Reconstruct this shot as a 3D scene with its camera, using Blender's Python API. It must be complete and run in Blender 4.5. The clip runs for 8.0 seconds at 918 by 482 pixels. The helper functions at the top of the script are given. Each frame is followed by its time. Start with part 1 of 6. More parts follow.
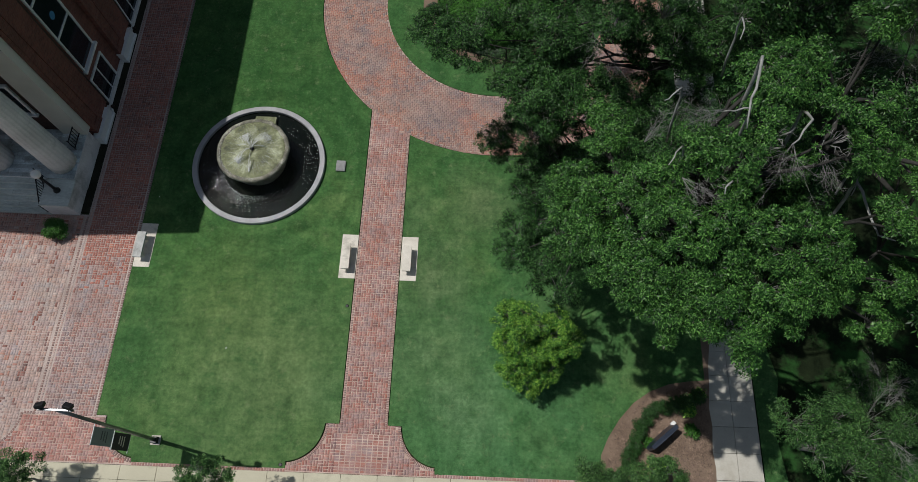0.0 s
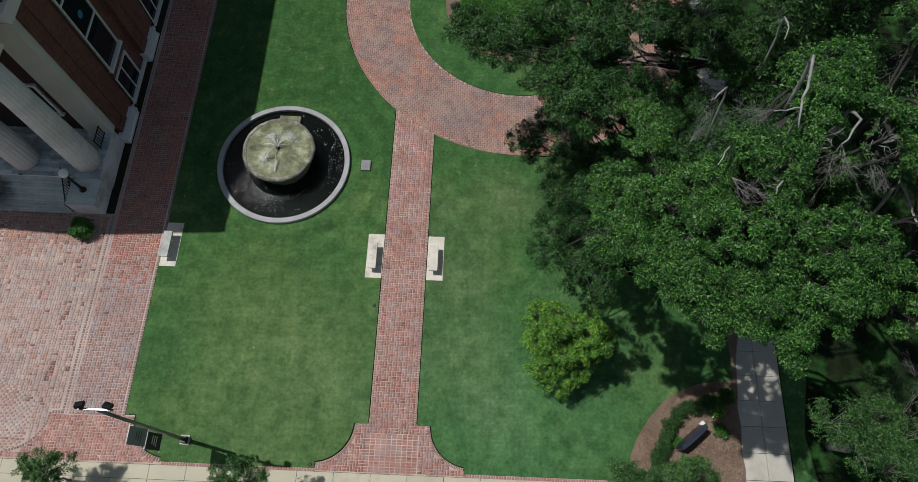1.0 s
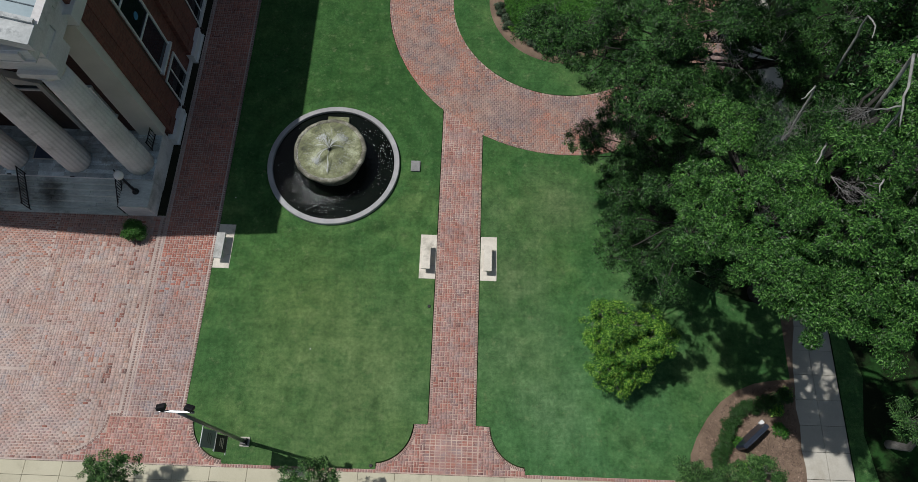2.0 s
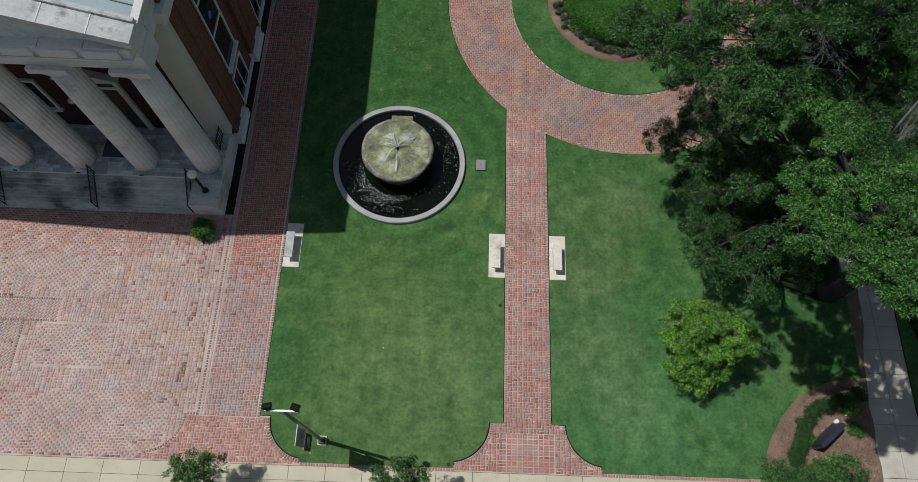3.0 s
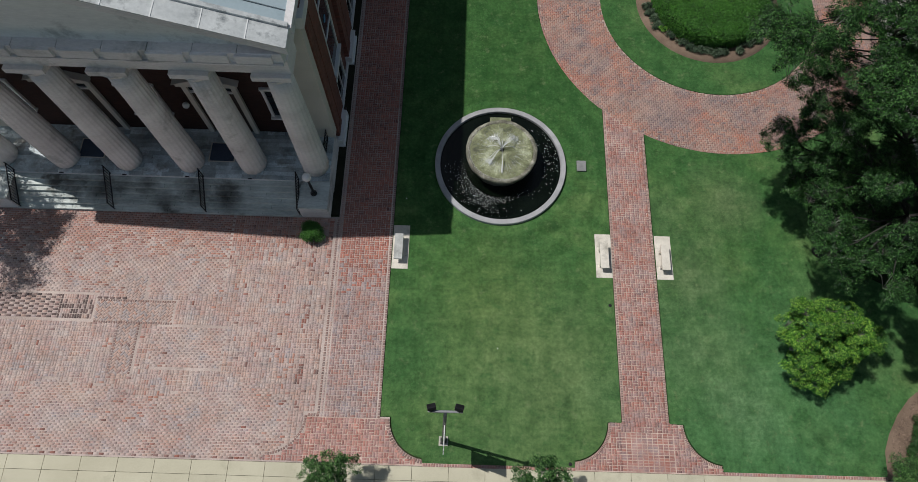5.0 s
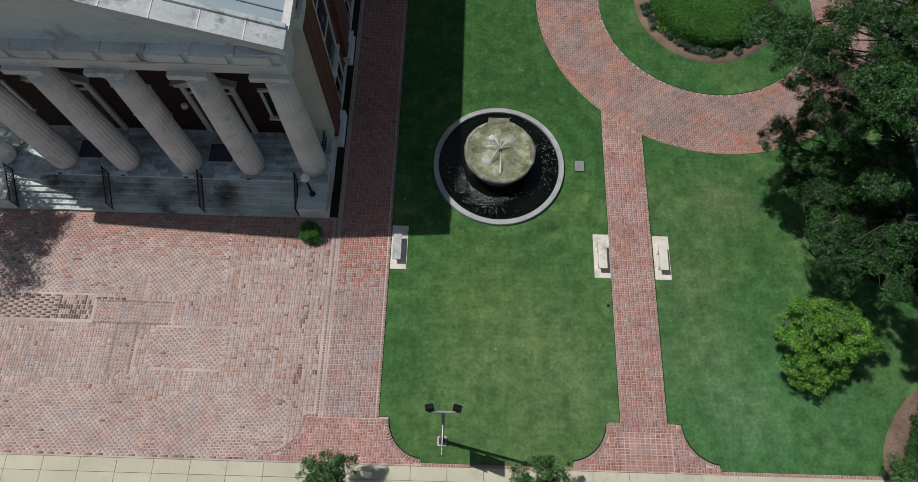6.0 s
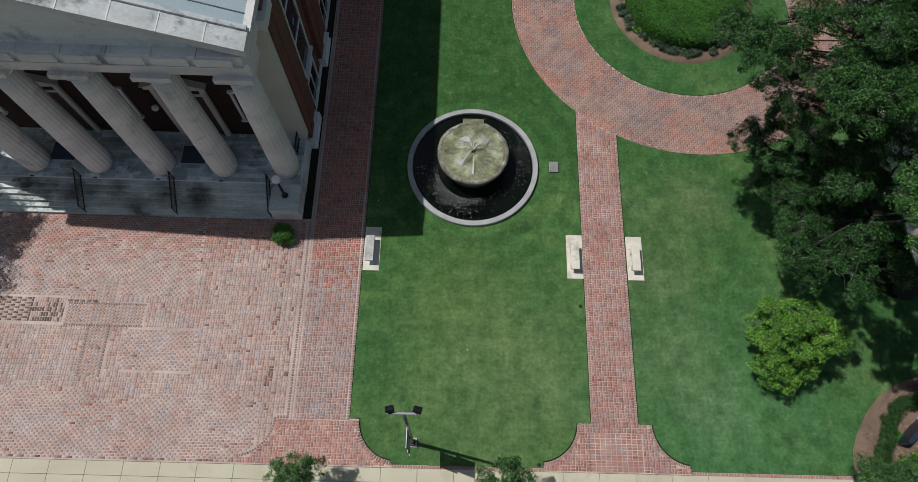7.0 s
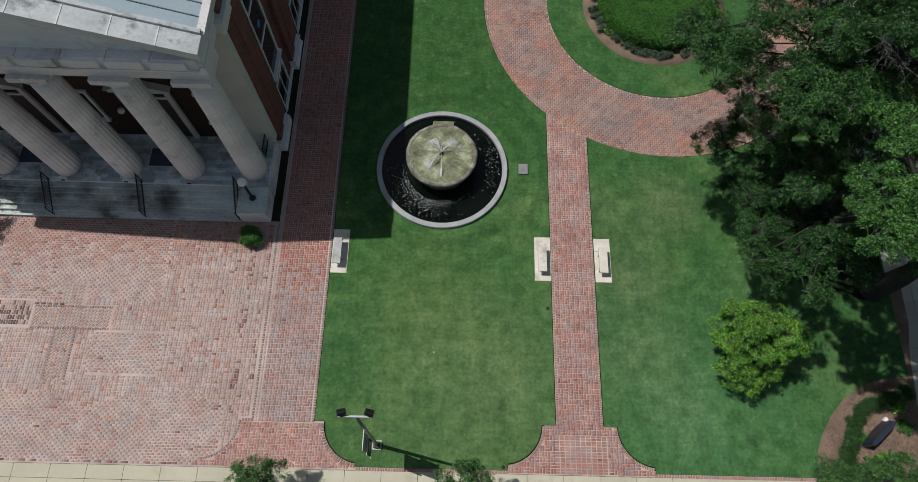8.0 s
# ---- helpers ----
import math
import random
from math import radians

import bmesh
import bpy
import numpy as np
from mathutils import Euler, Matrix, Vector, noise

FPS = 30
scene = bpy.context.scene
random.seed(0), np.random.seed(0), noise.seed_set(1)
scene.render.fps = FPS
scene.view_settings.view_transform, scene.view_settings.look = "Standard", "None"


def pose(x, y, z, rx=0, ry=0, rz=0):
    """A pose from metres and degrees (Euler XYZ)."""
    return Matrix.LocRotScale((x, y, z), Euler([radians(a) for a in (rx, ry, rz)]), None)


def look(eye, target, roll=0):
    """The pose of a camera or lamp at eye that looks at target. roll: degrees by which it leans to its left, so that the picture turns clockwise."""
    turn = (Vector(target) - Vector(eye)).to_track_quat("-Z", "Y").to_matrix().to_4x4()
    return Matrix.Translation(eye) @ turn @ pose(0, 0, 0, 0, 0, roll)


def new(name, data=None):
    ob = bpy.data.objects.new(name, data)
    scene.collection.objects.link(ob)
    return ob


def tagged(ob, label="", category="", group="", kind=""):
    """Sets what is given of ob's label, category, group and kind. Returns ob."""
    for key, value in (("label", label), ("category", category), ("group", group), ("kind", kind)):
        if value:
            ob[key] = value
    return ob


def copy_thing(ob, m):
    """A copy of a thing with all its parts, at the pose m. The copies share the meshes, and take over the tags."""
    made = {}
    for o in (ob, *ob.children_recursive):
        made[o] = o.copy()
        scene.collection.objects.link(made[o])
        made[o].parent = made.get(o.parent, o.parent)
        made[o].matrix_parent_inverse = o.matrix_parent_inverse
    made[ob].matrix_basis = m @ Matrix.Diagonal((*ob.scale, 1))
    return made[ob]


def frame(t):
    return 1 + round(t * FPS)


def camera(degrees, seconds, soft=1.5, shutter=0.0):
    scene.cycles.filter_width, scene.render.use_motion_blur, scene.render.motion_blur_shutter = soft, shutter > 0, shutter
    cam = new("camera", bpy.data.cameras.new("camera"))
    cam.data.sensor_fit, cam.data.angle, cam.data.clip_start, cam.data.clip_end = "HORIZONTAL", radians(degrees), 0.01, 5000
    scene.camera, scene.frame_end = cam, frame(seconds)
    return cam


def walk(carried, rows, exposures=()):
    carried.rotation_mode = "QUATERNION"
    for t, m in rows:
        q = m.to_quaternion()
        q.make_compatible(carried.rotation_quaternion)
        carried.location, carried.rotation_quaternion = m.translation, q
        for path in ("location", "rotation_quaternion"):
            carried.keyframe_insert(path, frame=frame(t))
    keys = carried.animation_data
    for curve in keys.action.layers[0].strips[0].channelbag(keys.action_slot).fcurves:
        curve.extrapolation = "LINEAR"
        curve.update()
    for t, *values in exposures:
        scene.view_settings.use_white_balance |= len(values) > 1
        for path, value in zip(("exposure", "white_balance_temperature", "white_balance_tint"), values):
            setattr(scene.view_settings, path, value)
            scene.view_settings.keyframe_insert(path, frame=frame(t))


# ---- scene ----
cam = camera(72.2, 8.0, soft=0.62)
PATH = [
    (0, (0.117, 0.665, 25.698), (0.123, 1.387, 23.833), 2.9),
    (0.5, (-0.287, 0.645, 25.676), (-0.28, 1.366, 23.81), 3.0),
    (1, (-1.049, 0.626, 25.653), (-1.041, 1.347, 23.788), 3.1),
    (1.5, (-2.106, 0.578, 25.625), (-2.096, 1.299, 23.76), 3.2),
    (1.7, (-2.606, 0.572, 25.612), (-2.594, 1.295, 23.747), 3.1),
    (2.8, (-5.732, 0.457, 25.532), (-5.72, 1.18, 23.667), 3.3),
    (3, (-6.392, 0.467, 25.552), (-6.377, 1.185, 23.685), 3.4),
    (3.5, (-7.927, 0.455, 25.558), (-7.915, 1.173, 23.691), 3.1),
    (4, (-9.481, 0.403, 25.553), (-9.471, 1.12, 23.687), 2.8),
    (4.5, (-10.687, 0.312, 25.581), (-10.676, 1.032, 23.715), 2.7),
    (4.7, (-10.91, 0.29, 25.588), (-10.899, 1.01, 23.722), 2.7),
    (5.8, (-10.985, 0.302, 25.634), (-10.973, 1.021, 23.768), 2.7),
    (6, (-10.9, 0.301, 25.643), (-10.888, 1.02, 23.777), 2.7),
    (6.5, (-10.453, 0.327, 25.635), (-10.44, 1.046, 23.769), 2.7),
    (7, (-9.796, 0.364, 25.679), (-9.779, 1.084, 23.813), 2.9),
    (7.5, (-8.921, 0.398, 25.708), (-8.903, 1.12, 23.843), 2.9),
    (8, (-8.423, 0.443, 25.736), (-8.405, 1.166, 23.871), 2.9),
]
walk(cam, [(t, look(eye, target, roll)) for t, eye, target, roll in PATH], ((0.0, -0.06), (1.5, -0.05), (3.0, -0.03), (4.5, -0.01), (6.5, -0.01), (8.0, -0.02)))

# ---- light ----
SUN_TO = Vector((-0.498, 0.17, 1.0)).normalized()
sun_data = bpy.data.lights.new("sun", "SUN")
sun_data.energy, sun_data.angle, sun_data.color = 3.38, radians(0.55), (1.0, 0.965, 0.93)
sun = new("sun", sun_data)
sun.matrix_world = look(SUN_TO * 60, (0, 0, 0))
world = bpy.data.worlds.new("sky")
scene.world = world
world.use_nodes = True
sky = world.node_tree.nodes.new("ShaderNodeTexSky")
sky.sky_type, sky.sun_disc = "NISHITA", False
sky.sun_elevation = math.asin(SUN_TO.z)
sky.sun_rotation = math.atan2(SUN_TO.x, SUN_TO.y)
back = world.node_tree.nodes["Background"]
haze = world.node_tree.nodes.new("ShaderNodeHueSaturation")
haze.inputs["Hue"].default_value, haze.inputs["Saturation"].default_value = 0.488, 0.78
world.node_tree.links.new(sky.outputs[0], haze.inputs["Color"])
world.node_tree.links.new(haze.outputs[0], back.inputs[0])
back.inputs[1].default_value = 0.0495


# ---- materials ----
def shader(name):
    m = bpy.data.materials.new(name)
    m.use_nodes = True
    return m, m.node_tree, m.node_tree.nodes["Principled BSDF"]


def wire(tree, a, b):
    tree.links.new(a, b)


def noise_node(tree, scale, detail=4.0, rough=0.55, where=None, stretch=None):
    n = tree.nodes.new("ShaderNodeTexNoise")
    n.inputs["Scale"].default_value, n.inputs["Detail"].default_value = scale, detail
    n.inputs["Roughness"].default_value = rough
    src = where
    if src is None:
        src = tree.nodes.new("ShaderNodeNewGeometry").outputs["Position"]
    if stretch:
        mp = tree.nodes.new("ShaderNodeMapping")
        mp.inputs["Scale"].default_value = stretch
        wire(tree, src, mp.inputs["Vector"])
        src = mp.outputs["Vector"]
    wire(tree, src, n.inputs["Vector"])
    return n


def ramp(tree, fac, stops):
    r = tree.nodes.new("ShaderNodeValToRGB")
    e = r.color_ramp.elements
    while len(e) < len(stops):
        e.new(0.5)
    for k, (p, c) in zip(e, stops):
        k.position, k.color = p, (*c, 1.0)
    wire(tree, fac, r.inputs["Fac"])
    return r.outputs["Color"]


def blend(tree, fac, a, b, how="MIX"):
    x = tree.nodes.new("ShaderNodeMix")
    x.data_type, x.blend_type = "RGBA", how
    for socket, value in ((x.inputs[0], fac), (x.inputs[6], a), (x.inputs[7], b)):
        if isinstance(value, (int, float)):
            socket.default_value = value
        elif isinstance(value, tuple):
            socket.default_value = (*value, 1.0)
        else:
            wire(tree, value, socket)
    return x.outputs[2]


def relief(tree, bsdf, height, strength, distance):
    b = tree.nodes.new("ShaderNodeBump")
    b.inputs["Strength"].default_value, b.inputs["Distance"].default_value = strength, distance
    wire(tree, height, b.inputs["Height"])
    wire(tree, b.outputs["Normal"], bsdf.inputs["Normal"])


def surface(name, dark, light, coarse=0.7, fine=14.0, stain=None, rough=0.75, metal=0.0, bump=0.3, depth=0.01,
            stretch=None, island=0.0, per_object=0.0, stain_at=(0.55, 0.72), stain_rough=0.7, gleam=0.5):
    """Two tones mixed by a coarse and a fine noise, a stain colour on top, and fine relief."""
    m, t, p = shader(name)
    n1, n2 = noise_node(t, coarse, 5, stretch=stretch), noise_node(t, fine, 4, 0.65, stretch=stretch)
    tone = t.nodes.new("ShaderNodeMath")
    tone.operation = "MULTIPLY_ADD"
    wire(t, n1.outputs["Fac"], tone.inputs[0])
    tone.inputs[1].default_value = 0.6
    half = t.nodes.new("ShaderNodeMath")
    half.operation = "MULTIPLY"
    wire(t, n2.outputs["Fac"], half.inputs[0])
    half.inputs[1].default_value = 0.4
    wire(t, half.outputs[0], tone.inputs[2])
    col = ramp(t, tone.outputs[0], [(0.33, dark), (0.67, light)])
    if island or per_object:
        src = t.nodes.new("ShaderNodeNewGeometry").outputs["Random Per Island"] if island else t.nodes.new("ShaderNodeObjectInfo").outputs["Random"]
        k = island or per_object
        col = blend(t, 1.0, col, ramp(t, src, [(0.0, (1 - k, 1 - k, 1 - k)), (1.0, (1 + k, 1 + k, 1 + k))]), "MULTIPLY")
    if stain:
        n3 = noise_node(t, coarse * 0.55 + 0.2, 6, stain_rough, stretch=stretch if stain_rough < 0.6 else None)
        f = ramp(t, n3.outputs["Fac"], [(stain_at[0], (0, 0, 0)), (stain_at[1], (1, 1, 1))])
        col = blend(t, f, col, stain)
    wire(t, col, p.inputs["Base Color"])
    p.inputs["Roughness"].default_value, p.inputs["Metallic"].default_value = rough, metal
    p.inputs["Specular IOR Level"].default_value = gleam
    if bump:
        relief(t, p, n2.outputs["Fac"], bump, depth)
    return m


def paver(name, tones, patch=(0.4, 0.4, 0.42), patch_at=(0.55, 0.75), value=1.0, single=False, hues=()):
    """Fired clay pavers: each brick its own tone, dusty patches over many bricks, fine pits."""
    m, t, p = shader(name)
    rnd = t.nodes.new("ShaderNodeObjectInfo").outputs["Random"] if single else t.nodes.new("ShaderNodeNewGeometry").outputs["Random Per Island"]
    steps = [(0.0 if i == 0 else 0.06 + 0.94 * (i - 1) / (len(tones) - 2) if len(tones) > 2 else 1.0, tuple(c * value for c in tone)) for i, tone in enumerate(tones)]
    col = ramp(t, rnd, steps)
    big = noise_node(t, 0.55, 6, 0.65)
    col = blend(t, ramp(t, big.outputs["Fac"], [(patch_at[0], (0, 0, 0)), (patch_at[1], (0.55, 0.55, 0.55))]), col, tuple(c * value for c in patch))
    for k, (hue, amount, scale) in enumerate(hues):
        shifted = t.nodes.new("ShaderNodeVectorMath")
        shifted.operation = "ADD"
        wire(t, t.nodes.new("ShaderNodeNewGeometry").outputs["Position"], shifted.inputs[0])
        shifted.inputs[1].default_value = (17.3 * k + 4.0, -9.1 * k, 0)
        spot = noise_node(t, scale, 5, 0.7, where=shifted.outputs[0])
        col = blend(t, ramp(t, spot.outputs["Fac"], [(0.46, (0, 0, 0)), (0.6, (amount, amount, amount))]), col, hue)
    mid = noise_node(t, 2.3, 4, 0.6)
    col = blend(t, 1.0, col, ramp(t, mid.outputs["Fac"], [(0.3, (0.78, 0.76, 0.76)), (0.7, (1.16, 1.15, 1.15))]), "MULTIPLY")
    fine = noise_node(t, 60, 4, 0.7)
    col = blend(t, 1.0, col, ramp(t, fine.outputs["Fac"], [(0.3, (0.82, 0.82, 0.82)), (0.7, (1.12, 1.12, 1.12))]), "MULTIPLY")
    wire(t, col, p.inputs["Base Color"])
    p.inputs["Roughness"].default_value = 0.82
    relief(t, p, fine.outputs["Fac"], 0.4, 0.004)
    return m


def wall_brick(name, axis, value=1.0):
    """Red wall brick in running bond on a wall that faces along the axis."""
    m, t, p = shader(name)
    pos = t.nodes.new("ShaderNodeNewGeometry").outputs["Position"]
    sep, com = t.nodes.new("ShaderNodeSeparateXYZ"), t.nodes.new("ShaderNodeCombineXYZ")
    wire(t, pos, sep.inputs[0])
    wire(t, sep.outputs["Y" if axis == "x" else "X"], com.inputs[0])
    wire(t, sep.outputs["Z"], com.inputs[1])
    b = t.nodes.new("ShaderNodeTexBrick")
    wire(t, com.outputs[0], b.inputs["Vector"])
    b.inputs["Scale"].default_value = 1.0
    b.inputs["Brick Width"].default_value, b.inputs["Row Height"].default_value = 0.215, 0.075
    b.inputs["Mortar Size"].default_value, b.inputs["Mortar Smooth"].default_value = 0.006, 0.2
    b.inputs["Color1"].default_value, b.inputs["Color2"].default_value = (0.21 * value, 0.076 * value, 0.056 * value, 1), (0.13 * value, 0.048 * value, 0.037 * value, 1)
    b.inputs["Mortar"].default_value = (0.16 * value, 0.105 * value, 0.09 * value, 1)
    big = noise_node(t, 0.8, 5)
    col = blend(t, 1.0, b.outputs["Color"], ramp(t, big.outputs["Fac"], [(0.3, (0.75, 0.75, 0.78)), (0.7, (1.2, 1.18, 1.15))]), "MULTIPLY")
    wire(t, col, p.inputs["Base Color"])
    p.inputs["Roughness"].default_value = 0.85
    relief(t, p, b.outputs["Fac"], -0.5, 0.006)
    return m


def patches(t, col, places, grain, height=0.0):
    """Ragged patches of another tint: (x, y, reach, strength, tint) each, at one height."""
    place = t.nodes.new("ShaderNodeNewGeometry").outputs["Position"]
    warp = noise_node(t, grain, 5, 0.65)
    for x_, y_, r_, k_, tint in places:
        near_ = t.nodes.new("ShaderNodeVectorMath")
        near_.operation = "DISTANCE"
        wire(t, place, near_.inputs[0])
        near_.inputs[1].default_value = (x_, y_, height)
        mixd = t.nodes.new("ShaderNodeMath")
        mixd.operation = "MULTIPLY_ADD"
        wire(t, warp.outputs["Fac"], mixd.inputs[0])
        mixd.inputs[1].default_value = -r_ * 1.6
        wire(t, near_.outputs["Value"], mixd.inputs[2])
        rel = t.nodes.new("ShaderNodeMapRange")
        wire(t, mixd.outputs[0], rel.inputs["Value"])
        rel.inputs["From Min"].default_value, rel.inputs["From Max"].default_value = -r_ * 0.8, r_ * 0.45
        rel.inputs["To Min"].default_value, rel.inputs["To Max"].default_value = k_, 0.0
        col = blend(t, rel.outputs[0], col, tint)
    return col


def lawn_material(name):
    """Mown turf: soft blotches, dry patches, tufts, and the mower's rings round the fountain."""
    m, t, p = shader(name)
    place = t.nodes.new("ShaderNodeNewGeometry").outputs["Position"]
    wide = noise_node(t, 0.3, 4, 0.6)
    col = ramp(t, wide.outputs["Fac"], [(0.36, (0.034, 0.105, 0.031)), (0.52, (0.05, 0.128, 0.038)), (0.66, (0.083, 0.158, 0.052))])
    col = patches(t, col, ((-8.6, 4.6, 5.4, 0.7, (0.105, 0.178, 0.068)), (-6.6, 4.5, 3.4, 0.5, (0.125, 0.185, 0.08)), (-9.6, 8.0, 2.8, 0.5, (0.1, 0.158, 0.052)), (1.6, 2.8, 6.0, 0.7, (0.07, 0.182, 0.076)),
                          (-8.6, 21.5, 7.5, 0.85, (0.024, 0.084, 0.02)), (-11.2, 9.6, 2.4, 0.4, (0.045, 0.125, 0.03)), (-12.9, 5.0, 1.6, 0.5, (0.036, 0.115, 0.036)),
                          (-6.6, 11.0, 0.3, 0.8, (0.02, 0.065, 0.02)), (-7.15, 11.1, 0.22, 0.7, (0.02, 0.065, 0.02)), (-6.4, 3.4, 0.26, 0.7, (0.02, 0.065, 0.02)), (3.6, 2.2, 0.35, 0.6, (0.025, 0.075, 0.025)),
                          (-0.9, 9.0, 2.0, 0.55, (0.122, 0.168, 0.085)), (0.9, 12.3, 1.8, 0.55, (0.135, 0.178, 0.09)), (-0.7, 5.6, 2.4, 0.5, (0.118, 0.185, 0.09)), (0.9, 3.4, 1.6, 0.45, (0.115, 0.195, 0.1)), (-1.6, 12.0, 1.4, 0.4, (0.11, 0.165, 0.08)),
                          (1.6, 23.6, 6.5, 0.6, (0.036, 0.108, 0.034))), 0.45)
    blotch = noise_node(t, 1.5, 4, 0.6)
    col = blend(t, 1.0, col, ramp(t, blotch.outputs["Fac"], [(0.34, (0.72, 0.78, 0.74)), (0.5, (1.0, 1.0, 1.0)), (0.66, (1.3, 1.2, 1.25))]), "MULTIPLY")
    dark = noise_node(t, 0.8, 6, 0.7, stretch=(1.0, 1.4, 1.0))
    col = blend(t, ramp(t, dark.outputs["Fac"], [(0.34, (0.6, 0.6, 0.6)), (0.47, (0, 0, 0))]), col, (0.03, 0.098, 0.029))
    spots = noise_node(t, 2.2, 8, 0.78)
    col = blend(t, ramp(t, spots.outputs["Fac"], [(0.56, (0, 0, 0)), (0.68, (0.55, 0.55, 0.55))]), col, (0.155, 0.21, 0.1))
    # rings left by the mower
    away = t.nodes.new("ShaderNodeVectorMath")
    away.operation = "DISTANCE"
    wire(t, place, away.inputs[0])
    away.inputs[1].default_value = (-9.02, 13.93, 0)
    turns = t.nodes.new("ShaderNodeMath")
    turns.operation = "SINE"
    scaled = t.nodes.new("ShaderNodeMath")
    scaled.operation = "MULTIPLY"
    scaled.inputs[1].default_value = 6.3
    wire(t, away.outputs["Value"], scaled.inputs[0])
    wire(t, scaled.outputs[0], turns.inputs[0])
    fade = t.nodes.new("ShaderNodeMapRange")
    wire(t, away.outputs["Value"], fade.inputs["Value"])
    fade.inputs["From Min"].default_value, fade.inputs["From Max"].default_value = 3.6, 6.4
    fade.inputs["To Min"].default_value, fade.inputs["To Max"].default_value = 0.7, 0.0
    bands = ramp(t, turns.outputs[0], [(0.0, (0.8, 0.84, 0.8)), (0.7, (1.12, 1.1, 1.1))])
    col = blend(t, fade.outputs[0], col, blend(t, 1.0, col, bands, "MULTIPLY"))
    clump = noise_node(t, 7.0, 6, 0.72)
    col = blend(t, 1.0, col, ramp(t, clump.outputs["Fac"], [(0.34, (0.72, 0.76, 0.74)), (0.66, (1.28, 1.24, 1.24))]), "MULTIPLY")
    flecks = noise_node(t, 11.0, 6, 0.75)
    col = blend(t, ramp(t, flecks.outputs["Fac"], [(0.58, (0, 0, 0)), (0.69, (0.45, 0.45, 0.45))]), col, (0.15, 0.21, 0.1))
    for stretch in ((0.4, 6.0, 1.0), (5.0, 0.4, 1.0)):
        streak = noise_node(t, 1.0, 4, 0.6, stretch=stretch)
        col = blend(t, 1.0, col, ramp(t, streak.outputs["Fac"], [(0.3, (0.92, 0.93, 0.92)), (0.7, (1.08, 1.07, 1.07))]), "MULTIPLY")
    blades = noise_node(t, 26, 6, 0.8)
    col = blend(t, 1.0, col, ramp(t, blades.outputs["Fac"], [(0.28, (0.68, 0.7, 0.68)), (0.72, (1.38, 1.36, 1.32))]), "MULTIPLY")
    wire(t, col, p.inputs["Base Color"])
    p.inputs["Roughness"].default_value = 0.9
    p.inputs["Specular IOR Level"].default_value = 0.2
    relief(t, p, blades.outputs["Fac"], 0.9, 0.03)
    return m


def leaf_material(name, deep, mid, pale, gloss=0.42):
    """Leaves: each with its own tone, some light coming through."""
    m, t, p = shader(name)
    rnd = t.nodes.new("ShaderNodeNewGeometry").outputs["Random Per Island"]
    col = ramp(t, rnd, [(0.0, deep), (0.55, mid), (1.0, pale)])
    n = noise_node(t, 0.9, 4, 0.6)
    col = blend(t, 1.0, col, ramp(t, n.outputs["Fac"], [(0.3, (0.72, 0.75, 0.75)), (0.7, (1.22, 1.2, 1.1))]), "MULTIPLY")
    wire(t, col, p.inputs["Base Color"])
    p.inputs["Roughness"].default_value = gloss
    p.inputs["Specular IOR Level"].default_value = 0.25
    tr = t.nodes.new("ShaderNodeBsdfTranslucent")
    wire(t, col, tr.inputs["Color"])
    mix = t.nodes.new("ShaderNodeMixShader")
    mix.inputs[0].default_value = 0.13
    wire(t, p.outputs[0], mix.inputs[1])
    wire(t, tr.outputs[0], mix.inputs[2])
    wire(t, mix.outputs[0], t.nodes["Material Output"].inputs["Surface"])
    return m


M_LAWN = lawn_material("mown_grass")
M_GROUND = surface("dark_soil_and_grass", (0.02, 0.035, 0.014), (0.05, 0.06, 0.028), 0.4, 9, gleam=0.1, rough=0.95, bump=0.6, depth=0.03)
M_SOIL = surface("damp_soil", (0.016, 0.018, 0.012), (0.04, 0.038, 0.026), 1.2, 22, gleam=0.1, rough=0.95, bump=0.7, depth=0.03)
M_MULCH = surface("brown_mulch", (0.11, 0.077, 0.054), (0.27, 0.195, 0.142), 1.1, 34, rough=0.95, bump=0.9, depth=0.03)
M_CHIP = surface("bark_chips", (0.09, 0.06, 0.042), (0.3, 0.215, 0.165), 3, 40, rough=0.9, island=0.5)
RED = [(0.14, 0.085, 0.08), (0.29, 0.125, 0.102), (0.37, 0.155, 0.122), (0.26, 0.155, 0.145), (0.35, 0.195, 0.168), (0.43, 0.195, 0.145)]
WALK_HUES = (((0.4, 0.165, 0.12), 0.6, 0.8), ((0.4, 0.26, 0.235), 0.6, 1.2), ((0.29, 0.26, 0.265), 0.5, 1.9))
M_WALK = paver("red_walk_pavers", RED, (0.27, 0.15, 0.135), (0.52, 0.78), hues=WALK_HUES)
M_WALK_SINGLE = paver("red_walk_pavers_single", RED, (0.27, 0.15, 0.135), (0.52, 0.78), single=True, hues=WALK_HUES)
PALE = [(0.19, 0.13, 0.12), (0.36, 0.235, 0.21), (0.43, 0.29, 0.26), (0.37, 0.3, 0.29), (0.48, 0.36, 0.325), (0.34, 0.29, 0.295), (0.42, 0.255, 0.215), (0.45, 0.32, 0.285)]
